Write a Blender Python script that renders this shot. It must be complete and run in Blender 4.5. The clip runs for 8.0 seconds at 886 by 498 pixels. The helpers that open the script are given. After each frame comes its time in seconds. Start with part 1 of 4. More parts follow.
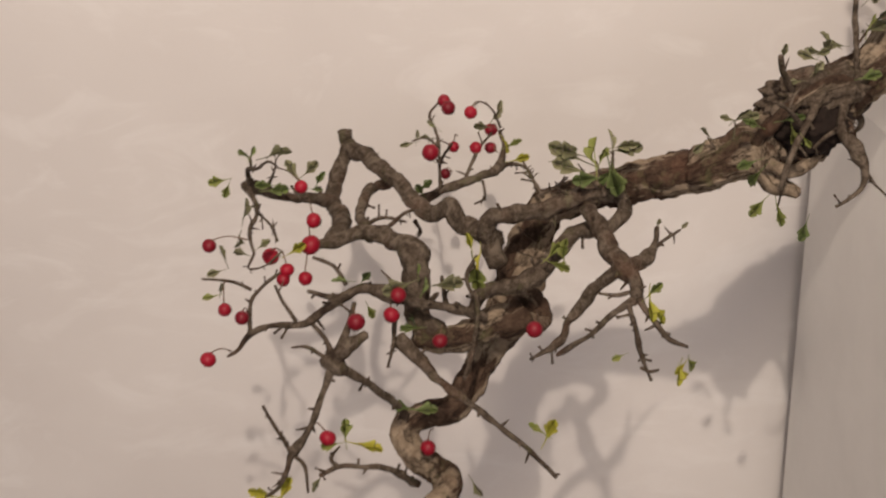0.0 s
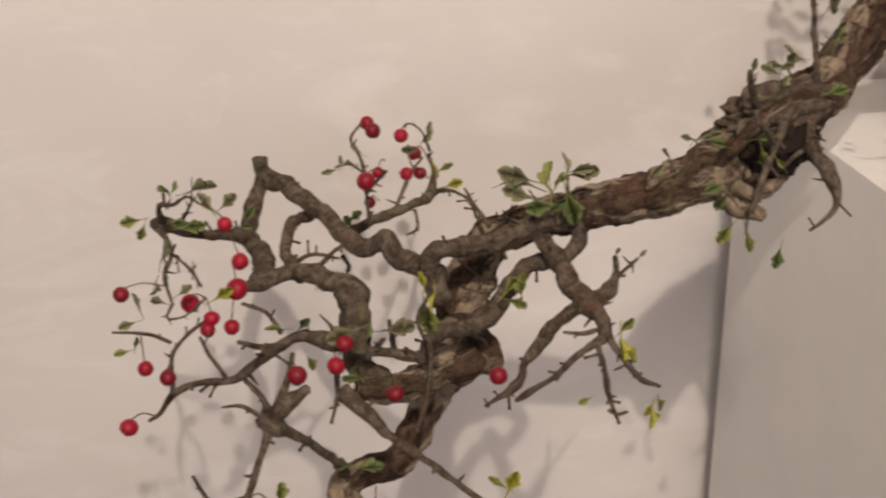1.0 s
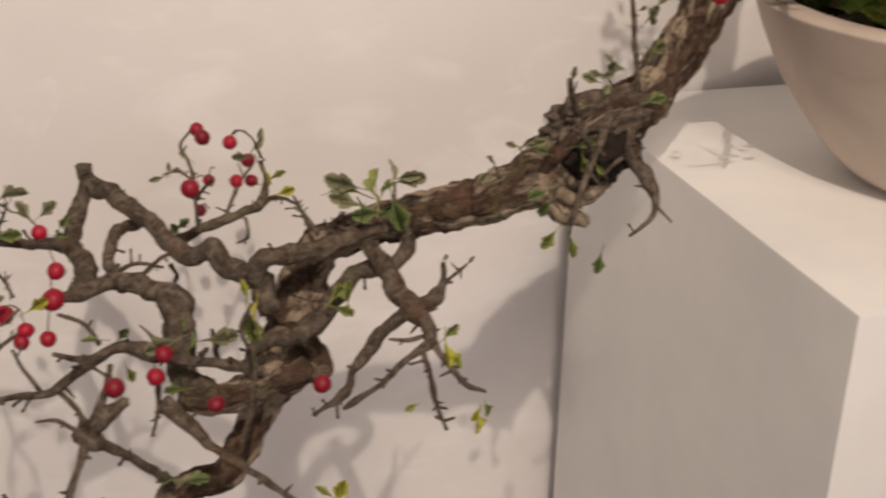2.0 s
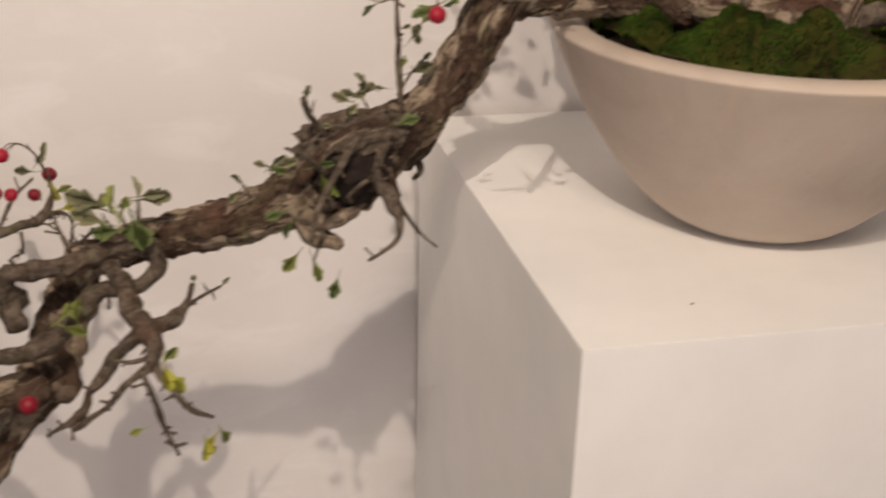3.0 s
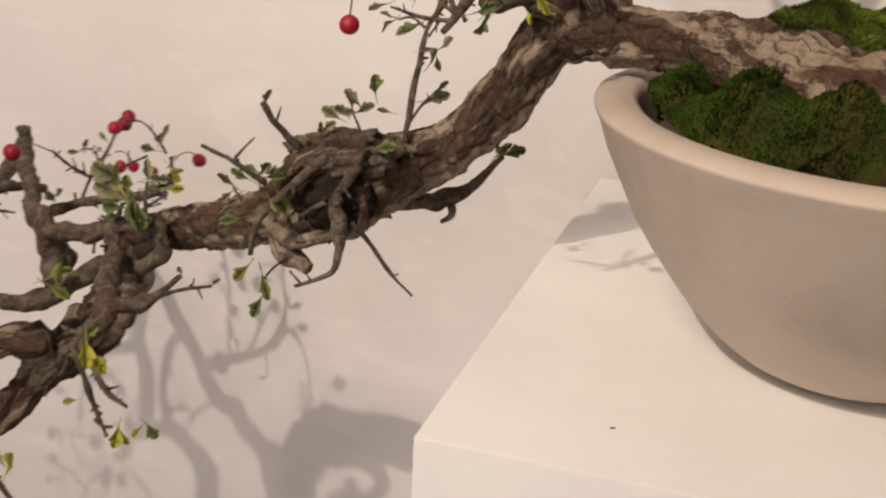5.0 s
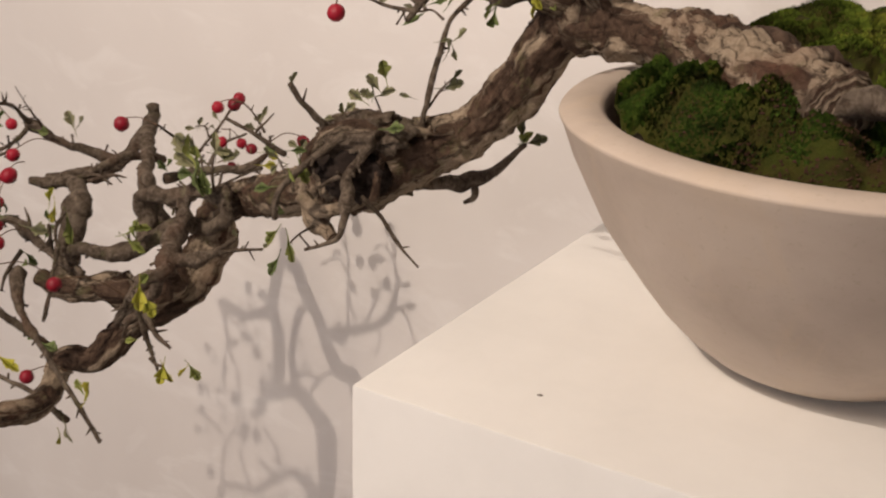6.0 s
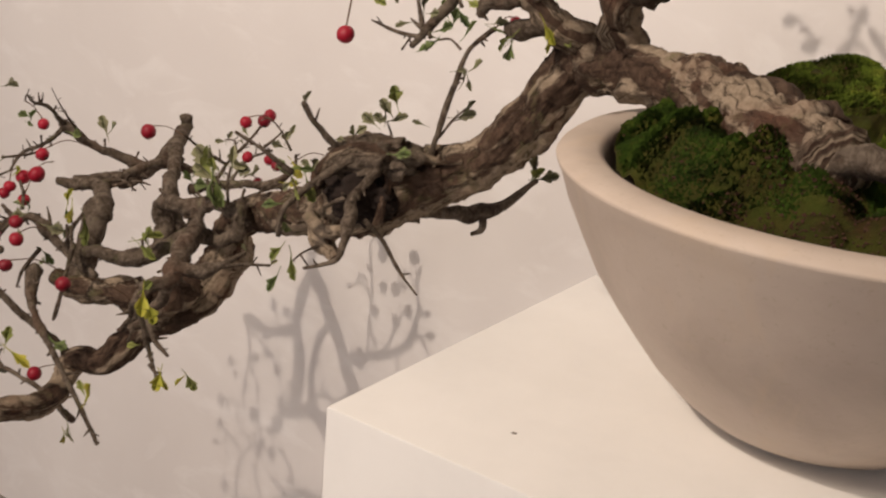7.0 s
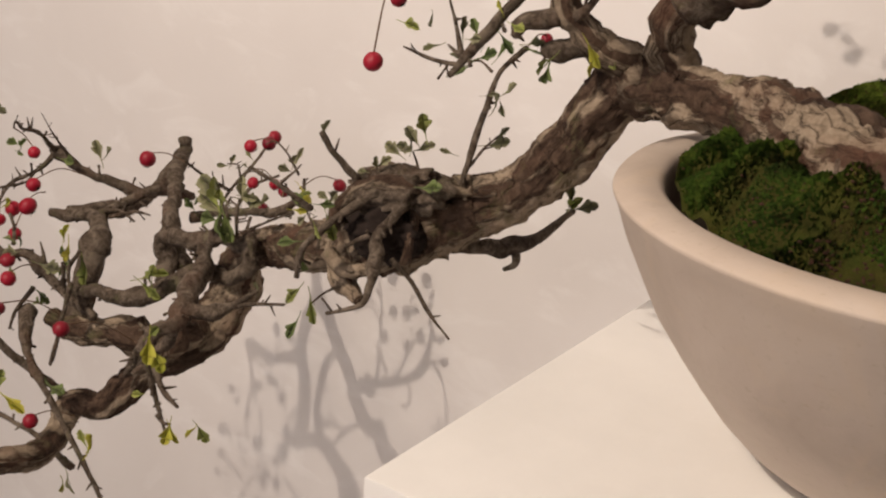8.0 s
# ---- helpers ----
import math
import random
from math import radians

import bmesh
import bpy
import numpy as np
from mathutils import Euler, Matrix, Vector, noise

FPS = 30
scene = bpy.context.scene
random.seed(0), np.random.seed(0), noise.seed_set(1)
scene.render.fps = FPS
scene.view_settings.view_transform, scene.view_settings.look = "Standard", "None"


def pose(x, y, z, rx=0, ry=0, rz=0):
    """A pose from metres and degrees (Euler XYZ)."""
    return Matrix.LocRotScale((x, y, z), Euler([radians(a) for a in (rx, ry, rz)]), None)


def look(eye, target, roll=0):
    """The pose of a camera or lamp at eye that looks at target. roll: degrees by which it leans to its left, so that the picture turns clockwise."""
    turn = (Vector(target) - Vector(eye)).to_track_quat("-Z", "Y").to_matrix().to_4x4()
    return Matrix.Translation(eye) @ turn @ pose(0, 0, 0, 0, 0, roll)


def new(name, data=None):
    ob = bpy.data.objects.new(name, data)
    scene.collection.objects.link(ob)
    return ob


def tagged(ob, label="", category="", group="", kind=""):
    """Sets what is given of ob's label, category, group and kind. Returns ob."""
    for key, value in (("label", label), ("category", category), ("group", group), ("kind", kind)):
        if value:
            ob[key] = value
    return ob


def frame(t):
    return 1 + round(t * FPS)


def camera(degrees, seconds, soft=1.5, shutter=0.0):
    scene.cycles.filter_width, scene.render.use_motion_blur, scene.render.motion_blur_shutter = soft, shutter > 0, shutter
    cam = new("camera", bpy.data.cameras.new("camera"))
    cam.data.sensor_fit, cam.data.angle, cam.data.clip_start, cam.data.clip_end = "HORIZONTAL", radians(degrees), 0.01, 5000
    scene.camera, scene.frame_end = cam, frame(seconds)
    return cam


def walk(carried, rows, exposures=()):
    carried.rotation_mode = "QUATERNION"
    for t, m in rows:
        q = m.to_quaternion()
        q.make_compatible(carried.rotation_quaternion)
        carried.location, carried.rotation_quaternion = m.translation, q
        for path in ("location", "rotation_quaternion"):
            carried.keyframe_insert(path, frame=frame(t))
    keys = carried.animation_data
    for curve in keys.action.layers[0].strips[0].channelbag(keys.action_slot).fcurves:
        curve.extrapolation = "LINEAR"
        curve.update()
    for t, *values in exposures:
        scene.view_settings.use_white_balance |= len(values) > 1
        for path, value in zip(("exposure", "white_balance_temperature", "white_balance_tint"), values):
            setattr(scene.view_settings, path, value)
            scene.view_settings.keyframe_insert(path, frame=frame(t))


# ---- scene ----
cam = camera(41.4, 8.0, soft=2.2, shutter=0.5)
PATH = [
    (0, (-0.511, -0.838, 1.459), (-0.499, 0.978, 0.62), -3.1),
    (0.5, (-0.558, -0.765, 1.444), (-0.42, 1.05, 0.615), -2.5),
    (1, (-0.594, -0.722, 1.437), (-0.319, 1.077, 0.609), -1.5),
    (2.5, (-0.462, -0.741, 1.432), (0.063, 1.011, 0.624), 1.4),
    (3, (-0.291, -0.762, 1.43), (0.126, 1.028, 0.642), 1.3),
    (3.5, (-0.124, -0.744, 1.416), (0.151, 1.091, 0.672), 2.4),
    (4, (-0.012, -0.698, 1.414), (-0.042, 1.167, 0.691), 2.1),
    (4.5, (0.112, -0.636, 1.403), (-0.184, 1.206, 0.684), 2.3),
    (5, (0.212, -0.634, 1.384), (-0.346, 1.152, 0.677), 2.8),
    (5.2, (0.274, -0.623, 1.386), (-0.41, 1.111, 0.66), 2.1),
    (6.3, (0.468, -0.61, 1.393), (-0.55, 0.963, 0.694), 2.8),
    (6.5, (0.476, -0.615, 1.388), (-0.551, 0.963, 0.713), 4.6),
    (7, (0.485, -0.575, 1.39), (-0.586, 0.978, 0.726), 5.0),
    (7.5, (0.443, -0.559, 1.393), (-0.612, 1.01, 0.74), 5.1),
    (8, (0.4, -0.528, 1.394), (-0.645, 1.04, 0.725), 4.2),
]
walk(cam, [(t, look(eye, target, roll)) for t, eye, target, roll in PATH], [(0, -0.08), (1.2, -0.08), (3.5, 0.0), (6.3, 0.05), (8.0, 0.05)])

# ---------------------------------------------------------------- light
world = bpy.data.worlds.new("world")
scene.world = world
world.use_nodes = True
world.node_tree.nodes["Background"].inputs[0].default_value = (0.72, 0.68, 0.68, 1)
world.node_tree.nodes["Background"].inputs[1].default_value = 1.0


def spot(name, place, aim, watts, colour, cone, size):
    data = bpy.data.lights.new(name, "SPOT")
    data.energy, data.color, data.spot_size, data.spot_blend, data.shadow_soft_size = watts, colour, radians(cone), 1.0, size
    new(name, data).matrix_world = look(place, aim)


WARM = (1.0, 0.815, 0.650)
spot("display_spot", (-0.49, -1.25, 2.60), (-0.1, 0.5, 1.2), 114, (1.0, 0.835, 0.70), 124, 0.016)
# added soft fill for the wall; no known lamp stands here
spot("track_spot_wall", (-0.6, -2.6, 3.9), (-0.5, 0.6, 1.2), 200, WARM, 60, 0.30)
# added broad fill standing in for daylight; its window is assumed
data = bpy.data.lights.new("daylight_fill", "AREA")
data.shape, data.size, data.size_y, data.energy, data.color = "RECTANGLE", 4.6, 2.4, 62, (1.0, 0.87, 0.845)
new("daylight_fill", data).matrix_world = look((-1.1, -5.35, 2.1), (-1.1, 0, 1.4))


# ---------------------------------------------------------------- materials
def material(name, rough=0.6, spec=0.5):
    m = bpy.data.materials.new(name)
    m.use_nodes = True
    b = m.node_tree.nodes["Principled BSDF"]
    b.inputs["Roughness"].default_value = rough
    b.inputs["Specular IOR Level"].default_value = spec
    return m, m.node_tree, b


def node(nt, kind, **inputs):
    n = nt.nodes.new(kind)
    for key, value in inputs.items():
        n.inputs[key].default_value = value
    return n


def coords(nt, scale=(1, 1, 1)):
    tc = nt.nodes.new("ShaderNodeTexCoord")
    mp = nt.nodes.new("ShaderNodeMapping")
    mp.inputs["Scale"].default_value = scale
    nt.links.new(tc.outputs["Object"], mp.inputs["Vector"])
    return mp.outputs["Vector"]


def ramp(nt, fac, *stops):
    r = nt.nodes.new("ShaderNodeValToRGB")
    e = r.color_ramp.elements
    while len(e) < len(stops):
        e.new(0.5)
    for k, (p, c) in zip(e, stops):
        k.position, k.color = p, (*c, 1)
    nt.links.new(fac, r.inputs["Fac"])
    return r.outputs["Color"]


def noise_tex(nt, vec, scale, detail=6, rough=0.6, distort=0.0):
    n = node(nt, "ShaderNodeTexNoise", Scale=scale, Detail=detail, Roughness=rough, Distortion=distort)
    nt.links.new(vec, n.inputs["Vector"])
    return n.outputs["Fac"]


def mixed(nt, a, b, fac, how="MIX"):
    m = nt.nodes.new("ShaderNodeMix")
    m.data_type, m.blend_type = "RGBA", how
    for s, v in ((m.inputs["Factor"], fac), (m.inputs["A"], a), (m.inputs["B"], b)):
        if isinstance(v, bpy.types.NodeSocket):
            nt.links.new(v, s)
        elif isinstance(v, (int, float)):
            s.default_value = v
        else:
            s.default_value = (*v, 1)
    return m.outputs["Result"]


def bump(nt, b, height, strength, distance):
    n = node(nt, "ShaderNodeBump", Strength=strength, Distance=distance)
    nt.links.new(height, n.inputs["Height"])
    prior = b.inputs["Normal"].links
    if prior:
        nt.links.new(prior[0].from_socket, n.inputs["Normal"])
    nt.links.new(n.outputs["Normal"], b.inputs["Normal"])


def plaster():
    m, nt, b = material("painted_plaster", 0.55, 0.35)
    v = coords(nt)
    big = noise_tex(nt, v, 2.2, 4, 0.55, 0.6)
    patch = noise_tex(nt, coords(nt, (1.0, 1, 2.2)), 5.5, 5, 0.6, 0.9)
    col = ramp(nt, big, (0.3, (0.70, 0.67, 0.65)), (0.7, (0.78, 0.755, 0.735)))
    col = mixed(nt, col, (0.83, 0.815, 0.80), ramp(nt, patch, (0.52, (0, 0, 0)), (0.68, (0.55, 0.55, 0.55))))
    nt.links.new(col, b.inputs["Base Color"])
    streak = noise_tex(nt, coords(nt, (1.2, 1, 2.6)), 2.6, 4, 0.5, 0.5)
    fine = noise_tex(nt, v, 160, 3, 0.6)
    bump(nt, b, streak, 0.2, 0.012)
    bump(nt, b, fine, 0.12, 0.001)
    return m


def white_paint(name, c, dirt):
    m, nt, b = material(name, 0.5, 0.35)
    v = coords(nt)
    spots = noise_tex(nt, v, 9, 5, 0.65)
    nt.links.new(ramp(nt, spots, (0.25, tuple(x * dirt for x in c)), (0.65, c)), b.inputs["Base Color"])
    bump(nt, b, noise_tex(nt, v, 240, 3, 0.6), 0.10, 0.0008)
    bump(nt, b, noise_tex(nt, v, 14, 4, 0.5), 0.08, 0.004)
    return m


def stone_bowl():
    m, nt, b = material("cast_stone", 0.72, 0.3)
    v = coords(nt)
    cloud = noise_tex(nt, v, 7, 6, 0.62, 0.4)
    base = ramp(nt, cloud, (0.25, (0.384, 0.314, 0.259)), (0.5, (0.480, 0.403, 0.339)), (0.75, (0.552, 0.474, 0.408)))
    speck = noise_tex(nt, v, 190, 2, 0.7)
    base = mixed(nt, base, (0.396, 0.332, 0.253), ramp(nt, speck, (0.60, (0, 0, 0)), (0.72, (0.5, 0.5, 0.5))))
    stain = noise_tex(nt, coords(nt, (1, 1, 0.5)), 16, 5, 0.7, 0.8)
    base = mixed(nt, base, (0.540, 0.427, 0.310), ramp(nt, stain, (0.52, (0, 0, 0)), (0.75, (0.45, 0.45, 0.45))))
    nt.links.new(base, b.inputs["Base Color"])
    bump(nt, b, speck, 0.18, 0.0008)
    bump(nt, b, noise_tex(nt, v, 45, 4, 0.6), 0.22, 0.0015)
    return m


def bark(name, young):
    m, nt, b = material(name, 0.88, 0.15)
    v = coords(nt)
    fine = noise_tex(nt, v, 150 if young else 110, 8, 0.72, 0.6)
    patch = noise_tex(nt, v, 34, 6, 0.68, 0.8)
    if young:
        col = ramp(nt, fine, (0.30, (0.024, 0.017, 0.012)), (0.48, (0.085, 0.065, 0.048)), (0.66, (0.19, 0.152, 0.118)))
        col = mixed(nt, col, (0.19, 0.155, 0.12), ramp(nt, patch, (0.54, (0, 0, 0)), (0.61, (0.7, 0.7, 0.7))))
    else:
        # tan flaking plates over red-brown under-bark, with a few long fissures
        at = nt.nodes.new("ShaderNodeAttribute")
        at.attribute_name = "grain"
        flake = noise_tex(nt, at.outputs["Vector"], 0.42, 7, 0.6, 0.7)
        fissure = noise_tex(nt, at.outputs["Vector"], 0.62, 6, 0.6, 0.5)
        under = ramp(nt, fine, (0.30, (0.030, 0.018, 0.012)), (0.50, (0.072, 0.046, 0.032)), (0.70, (0.130, 0.088, 0.062)))
        plate = ramp(nt, fine, (0.30, (0.155, 0.118, 0.082)), (0.50, (0.285, 0.225, 0.162)), (0.72, (0.39, 0.32, 0.24)))
        col = mixed(nt, under, plate, ramp(nt, flake, (0.47, (0, 0, 0)), (0.505, (0.9, 0.9, 0.9))))
        col = mixed(nt, col, (0.022, 0.013, 0.009), ramp(nt, fissure, (0.478, (0, 0, 0)), (0.495, (0.75, 0.75, 0.75)), (0.50, (0.75, 0.75, 0.75)), (0.517, (0, 0, 0))))
        bump(nt, b, ramp(nt, flake, (0.465, (0, 0, 0)), (0.51, (1, 1, 1))), 0.7, 0.0022)
        bump(nt, b, ramp(nt, fissure, (0.465, (1, 1, 1)), (0.497, (0, 0, 0)), (0.53, (1, 1, 1))), 0.6, 0.0025)
    dark = noise_tex(nt, coords(nt, (1.1, 0.9, 1.2)), 21, 6, 0.7, 0.8)
    col = mixed(nt, col, (0.028, 0.017, 0.013), ramp(nt, dark, (0.55, (0, 0, 0)), (0.68, (0.75, 0.75, 0.75))))
    rust = noise_tex(nt, v, 15, 5, 0.6)
    col = mixed(nt, col, (0.13, 0.055, 0.034), ramp(nt, rust, (0.54, (0, 0, 0)), (0.74, (0.42, 0.42, 0.42))))
    lichen = noise_tex(nt, coords(nt, (1.3, 0.8, 1)), 27, 6, 0.72, 0.4)
    col = mixed(nt, col, (0.15, 0.155, 0.07), ramp(nt, lichen, (0.57, (0, 0, 0)), (0.70, (0.45, 0.45, 0.45))))
    nt.links.new(col, b.inputs["Base Color"])
    bump(nt, b, patch, 0.7 if young else 0.4, 0.006)
    bump(nt, b, fine, 0.9 if young else 0.5, 0.003)
    bump(nt, b, noise_tex(nt, v, 420, 4, 0.7), 0.5, 0.0008)
    return m


def leaf_material(name, dark, light):
    m, nt, b = material(name, 0.62, 0.25)
    v = coords(nt)
    info = nt.nodes.new("ShaderNodeObjectInfo")
    n = noise_tex(nt, v, 110, 4, 0.6)
    add = nt.nodes.new("ShaderNodeMath")
    add.operation = "MULTIPLY_ADD"
    add.inputs[1].default_value, add.inputs[2].default_value = 0.6, -0.05
    nt.links.new(info.outputs["Random"], add.inputs[0])
    s = nt.nodes.new("ShaderNodeMath")
    nt.links.new(add.outputs[0], s.inputs[0])
    sub = nt.nodes.new("ShaderNodeMath")
    sub.operation = "MULTIPLY"
    sub.inputs[1].default_value = 0.5
    nt.links.new(n, sub.inputs[0])
    nt.links.new(sub.outputs[0], s.inputs[1])
    nt.links.new(ramp(nt, s.outputs[0], (0.1, dark), (0.75, light)), b.inputs["Base Color"])
    b.inputs["Transmission Weight"].default_value = 0.0
    b.inputs["Subsurface Weight"].default_value = 0.25
    b.inputs["Subsurface Radius"].default_value = (0.002, 0.003, 0.001)
    bump(nt, b, n, 0.3, 0.0006)
    return m


def berry_skin():
    m, nt, b = material("berry_skin", 0.5, 0.35)
    v = coords(nt)
    info = nt.nodes.new("ShaderNodeObjectInfo")
    a = ramp(nt, info.outputs["Random"], (0.0, (0.13, 0.003, 0.011)), (0.6, (0.25, 0.004, 0.018)), (1.0, (0.33, 0.006, 0.024)))
    n = noise_tex(nt, v, 2.2, 4, 0.6)
    a = mixed(nt, a, (0.22, 0.01, 0.015), ramp(nt, n, (0.55, (0, 0, 0)), (0.8, (0.6, 0.6, 0.6))))
    nt.links.new(a, b.inputs["Base Color"])
    b.inputs["Subsurface Weight"].default_value = 0.1
    b.inputs["Subsurface Radius"].default_value = (0.004, 0.001, 0.001)
    return m


def moss_material(name, lift, soil, red_gain=1.0):
    m, nt, b = material(name, 0.9, 0.1)
    v = coords(nt)
    n = noise_tex(nt, v, 22, 5, 0.65)
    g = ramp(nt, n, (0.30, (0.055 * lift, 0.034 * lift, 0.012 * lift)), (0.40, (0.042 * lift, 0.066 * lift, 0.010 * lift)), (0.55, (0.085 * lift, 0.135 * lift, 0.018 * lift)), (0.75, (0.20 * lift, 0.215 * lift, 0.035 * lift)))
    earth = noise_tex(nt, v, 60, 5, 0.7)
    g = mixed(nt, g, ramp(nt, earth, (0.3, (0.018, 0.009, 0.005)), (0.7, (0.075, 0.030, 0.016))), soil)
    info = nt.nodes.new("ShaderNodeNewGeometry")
    g = mixed(nt, g, (red_gain, 1.0, 1.0), 1.0, "MULTIPLY")
    g = mixed(nt, g, ramp(nt, info.outputs["Random Per Island"], (0, (0.6, 0.6, 0.55)), (1, (1.35, 1.3, 1.1))), 0.7, "MULTIPLY")
    nt.links.new(g, b.inputs["Base Color"])
    bump(nt, b, noise_tex(nt, v, 260, 4, 0.7), 0.9, 0.003)
    return m


def plain(name, c, rough):
    m, nt, b = material(name, rough, 0.3)
    v = coords(nt)
    n = noise_tex(nt, v, 12, 5, 0.6)
    nt.links.new(ramp(nt, n, (0.3, tuple(x * 0.8 for x in c)), (0.7, c)), b.inputs["Base Color"])
    bump(nt, b, noise_tex(nt, v, 120, 3, 0.6), 0.15, 0.001)
    return m


WALL = plaster()
PAINT = white_paint("white_plinth_paint", (0.815, 0.808, 0.785), 0.93)
STONE = stone_bowl()
BARK_OLD, BARK_YOUNG = bark("old_bark", False), bark("young_bark", True)
LEAVES = {
    "d": leaf_material("dull_leaf", (0.105, 0.105, 0.058), (0.26, 0.255, 0.145)),
    "g": leaf_material("green_leaf", (0.070, 0.100, 0.036), (0.18, 0.225, 0.080)),
    "b": leaf_material("bright_leaf", (0.14, 0.165, 0.045), (0.31, 0.34, 0.10)),
    "y": leaf_material("yellow_leaf", (0.25, 0.26, 0.035), (0.47, 0.44, 0.065)),
}
BERRY = berry_skin()
STALK = plain("berry_stalk", (0.16, 0.10, 0.06), 0.7)
CALYX = plain("dry_calyx", (0.03, 0.018, 0.012), 0.9)
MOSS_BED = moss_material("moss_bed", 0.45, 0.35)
# same moss recipe twice: darker for the front, brighter for behind the trunk
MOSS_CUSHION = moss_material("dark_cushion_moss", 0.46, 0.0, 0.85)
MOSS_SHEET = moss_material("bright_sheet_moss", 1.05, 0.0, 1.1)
SOIL = plain("soil", (0.050, 0.022, 0.013), 0.95)
HOLLOW_WOOD = plain("dark_hollow_wood", (0.020, 0.013, 0.010), 0.95)
SPECK = plain("grey_speck", (0.20, 0.17, 0.15), 0.8)
FLOOR = plain("grey_floor", (0.24, 0.205, 0.18), 0.45)


# ---------------------------------------------------------------- setting
def mesh_object(name, bm, mat):
    me = bpy.data.meshes.new(name)
    bm.to_mesh(me)
    bm.free()
    me.materials.append(mat)
    return new(name, me)


def box(bm, x0, x1, y0, y1, z0, z1):
    m = Matrix.LocRotScale(((x0 + x1) / 2, (y0 + y1) / 2, (z0 + z1) / 2), None, (x1 - x0, y1 - y0, z1 - z0))
    return bmesh.ops.create_cube(bm, size=1.0, matrix=m)["verts"]


def slab(name, dims, mat, label, category):
    bm = bmesh.new()
    box(bm, *dims)
    return tagged(mesh_object(name, bm, mat), label, category, kind="structure")


WALL_Y = 0.685
slab("wall_north", (-4.2, 4.2, WALL_Y, WALL_Y + 0.15, 0, 4.2), WALL, "off-white painted plaster wall behind the bonsai", "wall")
slab("wall_west", (-4.35, -4.2, -5.5, WALL_Y + 0.15, 0, 4.2), WALL, "off-white painted plaster side wall", "wall")
slab("wall_east", (4.2, 4.35, -5.5, WALL_Y + 0.15, 0, 4.2), WALL, "off-white painted plaster side wall", "wall")
slab("floor", (-4.35, 4.35, -5.65, WALL_Y + 0.15, -0.1, 0), FLOOR, "smooth grey gallery floor", "floor")
slab("ceiling", (-4.35, 4.35, -5.65, WALL_Y + 0.15, 4.2, 4.3), WALL, "white plaster ceiling", "ceiling")
# unseen wall, its opening made up to let the daylight fill through
bm = bmesh.new()
for dims in ((-4.35, -3.6, -5.65, -5.5, 0, 4.2), (1.4, 4.35, -5.65, -5.5, 0, 4.2), (-3.6, 1.4, -5.65, -5.5, 0, 0.9), (-3.6, 1.4, -5.65, -5.5, 3.4, 4.2)):
    box(bm, *dims)
tagged(mesh_object("wall_south", bm, WALL), "unseen off-white wall with an assumed wide window opening", "wall", kind="structure")


# ---------------------------------------------------------------- plinth and bowl
def empty(name, place):
    ob = new(name)
    ob.empty_display_size = 0.05
    ob.location = place
    return ob


def part(name, bm, mat, parent, label=""):
    """One mesh in world coordinates, as a part of a thing that is an Empty."""
    ob = mesh_object(name, bm, mat)
    ob.parent = parent
    ob.matrix_parent_inverse = Matrix.Translation(parent.location).inverted()
    return tagged(ob, label)


plinth = tagged(empty("plinth", (0.31, 0.32, 0.0)), "white painted square display plinth with crisp edges", "plinth")
W, D, H, T = 0.62, 0.628, 1.0, 0.018


def panel(name, outer, inner):
    """A board with mitred edges between its outer and its inner face."""
    bm = bmesh.new()
    a, c = [bm.verts.new(p) for p in outer], [bm.verts.new(p) for p in inner]
    bm.faces.new(a)
    bm.faces.new(c[::-1])
    for k in range(4):
        bm.faces.new((a[k], c[k], c[(k + 1) % 4], a[(k + 1) % 4]))
    bmesh.ops.recalc_face_normals(bm, faces=bm.faces[:])
    bmesh.ops.bevel(bm, geom=bm.edges[:], offset=0.0011, segments=2, affect="EDGES", profile=0.6)
    part(name, bm, PAINT, plinth)


panel("top_panel", [(0, 0, H), (W, 0, H), (W, D, H), (0, D, H)], [(T, T, H - T), (W - T, T, H - T), (W - T, D - T, H - T), (T, D - T, H - T)])
panel("side_panel", [(0, 0, 0), (W, 0, 0), (W, 0, H), (0, 0, H)], [(T, T, 0), (W - T, T, 0), (W - T, T, H - T), (T, T, H - T)])
panel("side_panel", [(0, D, 0), (W, D, 0), (W, D, H), (0, D, H)], [(T, D - T, 0), (W - T, D - T, 0), (W - T, D - T, H - T), (T, D - T, H - T)])
panel("side_panel", [(0, 0, 0), (0, D, 0), (0, D, H), (0, 0, H)], [(T, T, 0), (T, D - T, 0), (T, D - T, H - T), (T, T, H - T)])
panel("side_panel", [(W, 0, 0), (W, D, 0), (W, D, H), (W, 0, H)], [(W - T, T, 0), (W - T, D - T, 0), (W - T, D - T, H - T), (W - T, T, H - T)])

BOWL = Vector((0.267, 0.257, 1.0))


def lathe(bm, profile, centre, seg):
    rings = []
    for r, z in profile:
        rings.append([bm.verts.new(centre + Vector((0.925 * r * math.cos(2 * math.pi * k / seg), 1.012 * r * math.sin(2 * math.pi * k / seg), z * 0.972))) for k in range(seg)])
    for a, b in zip(rings, rings[1:]):
        for k in range(seg):
            f = bm.faces.new((a[k], a[(k + 1) % seg], b[(k + 1) % seg], b[k]))
            f.smooth = True
    return rings


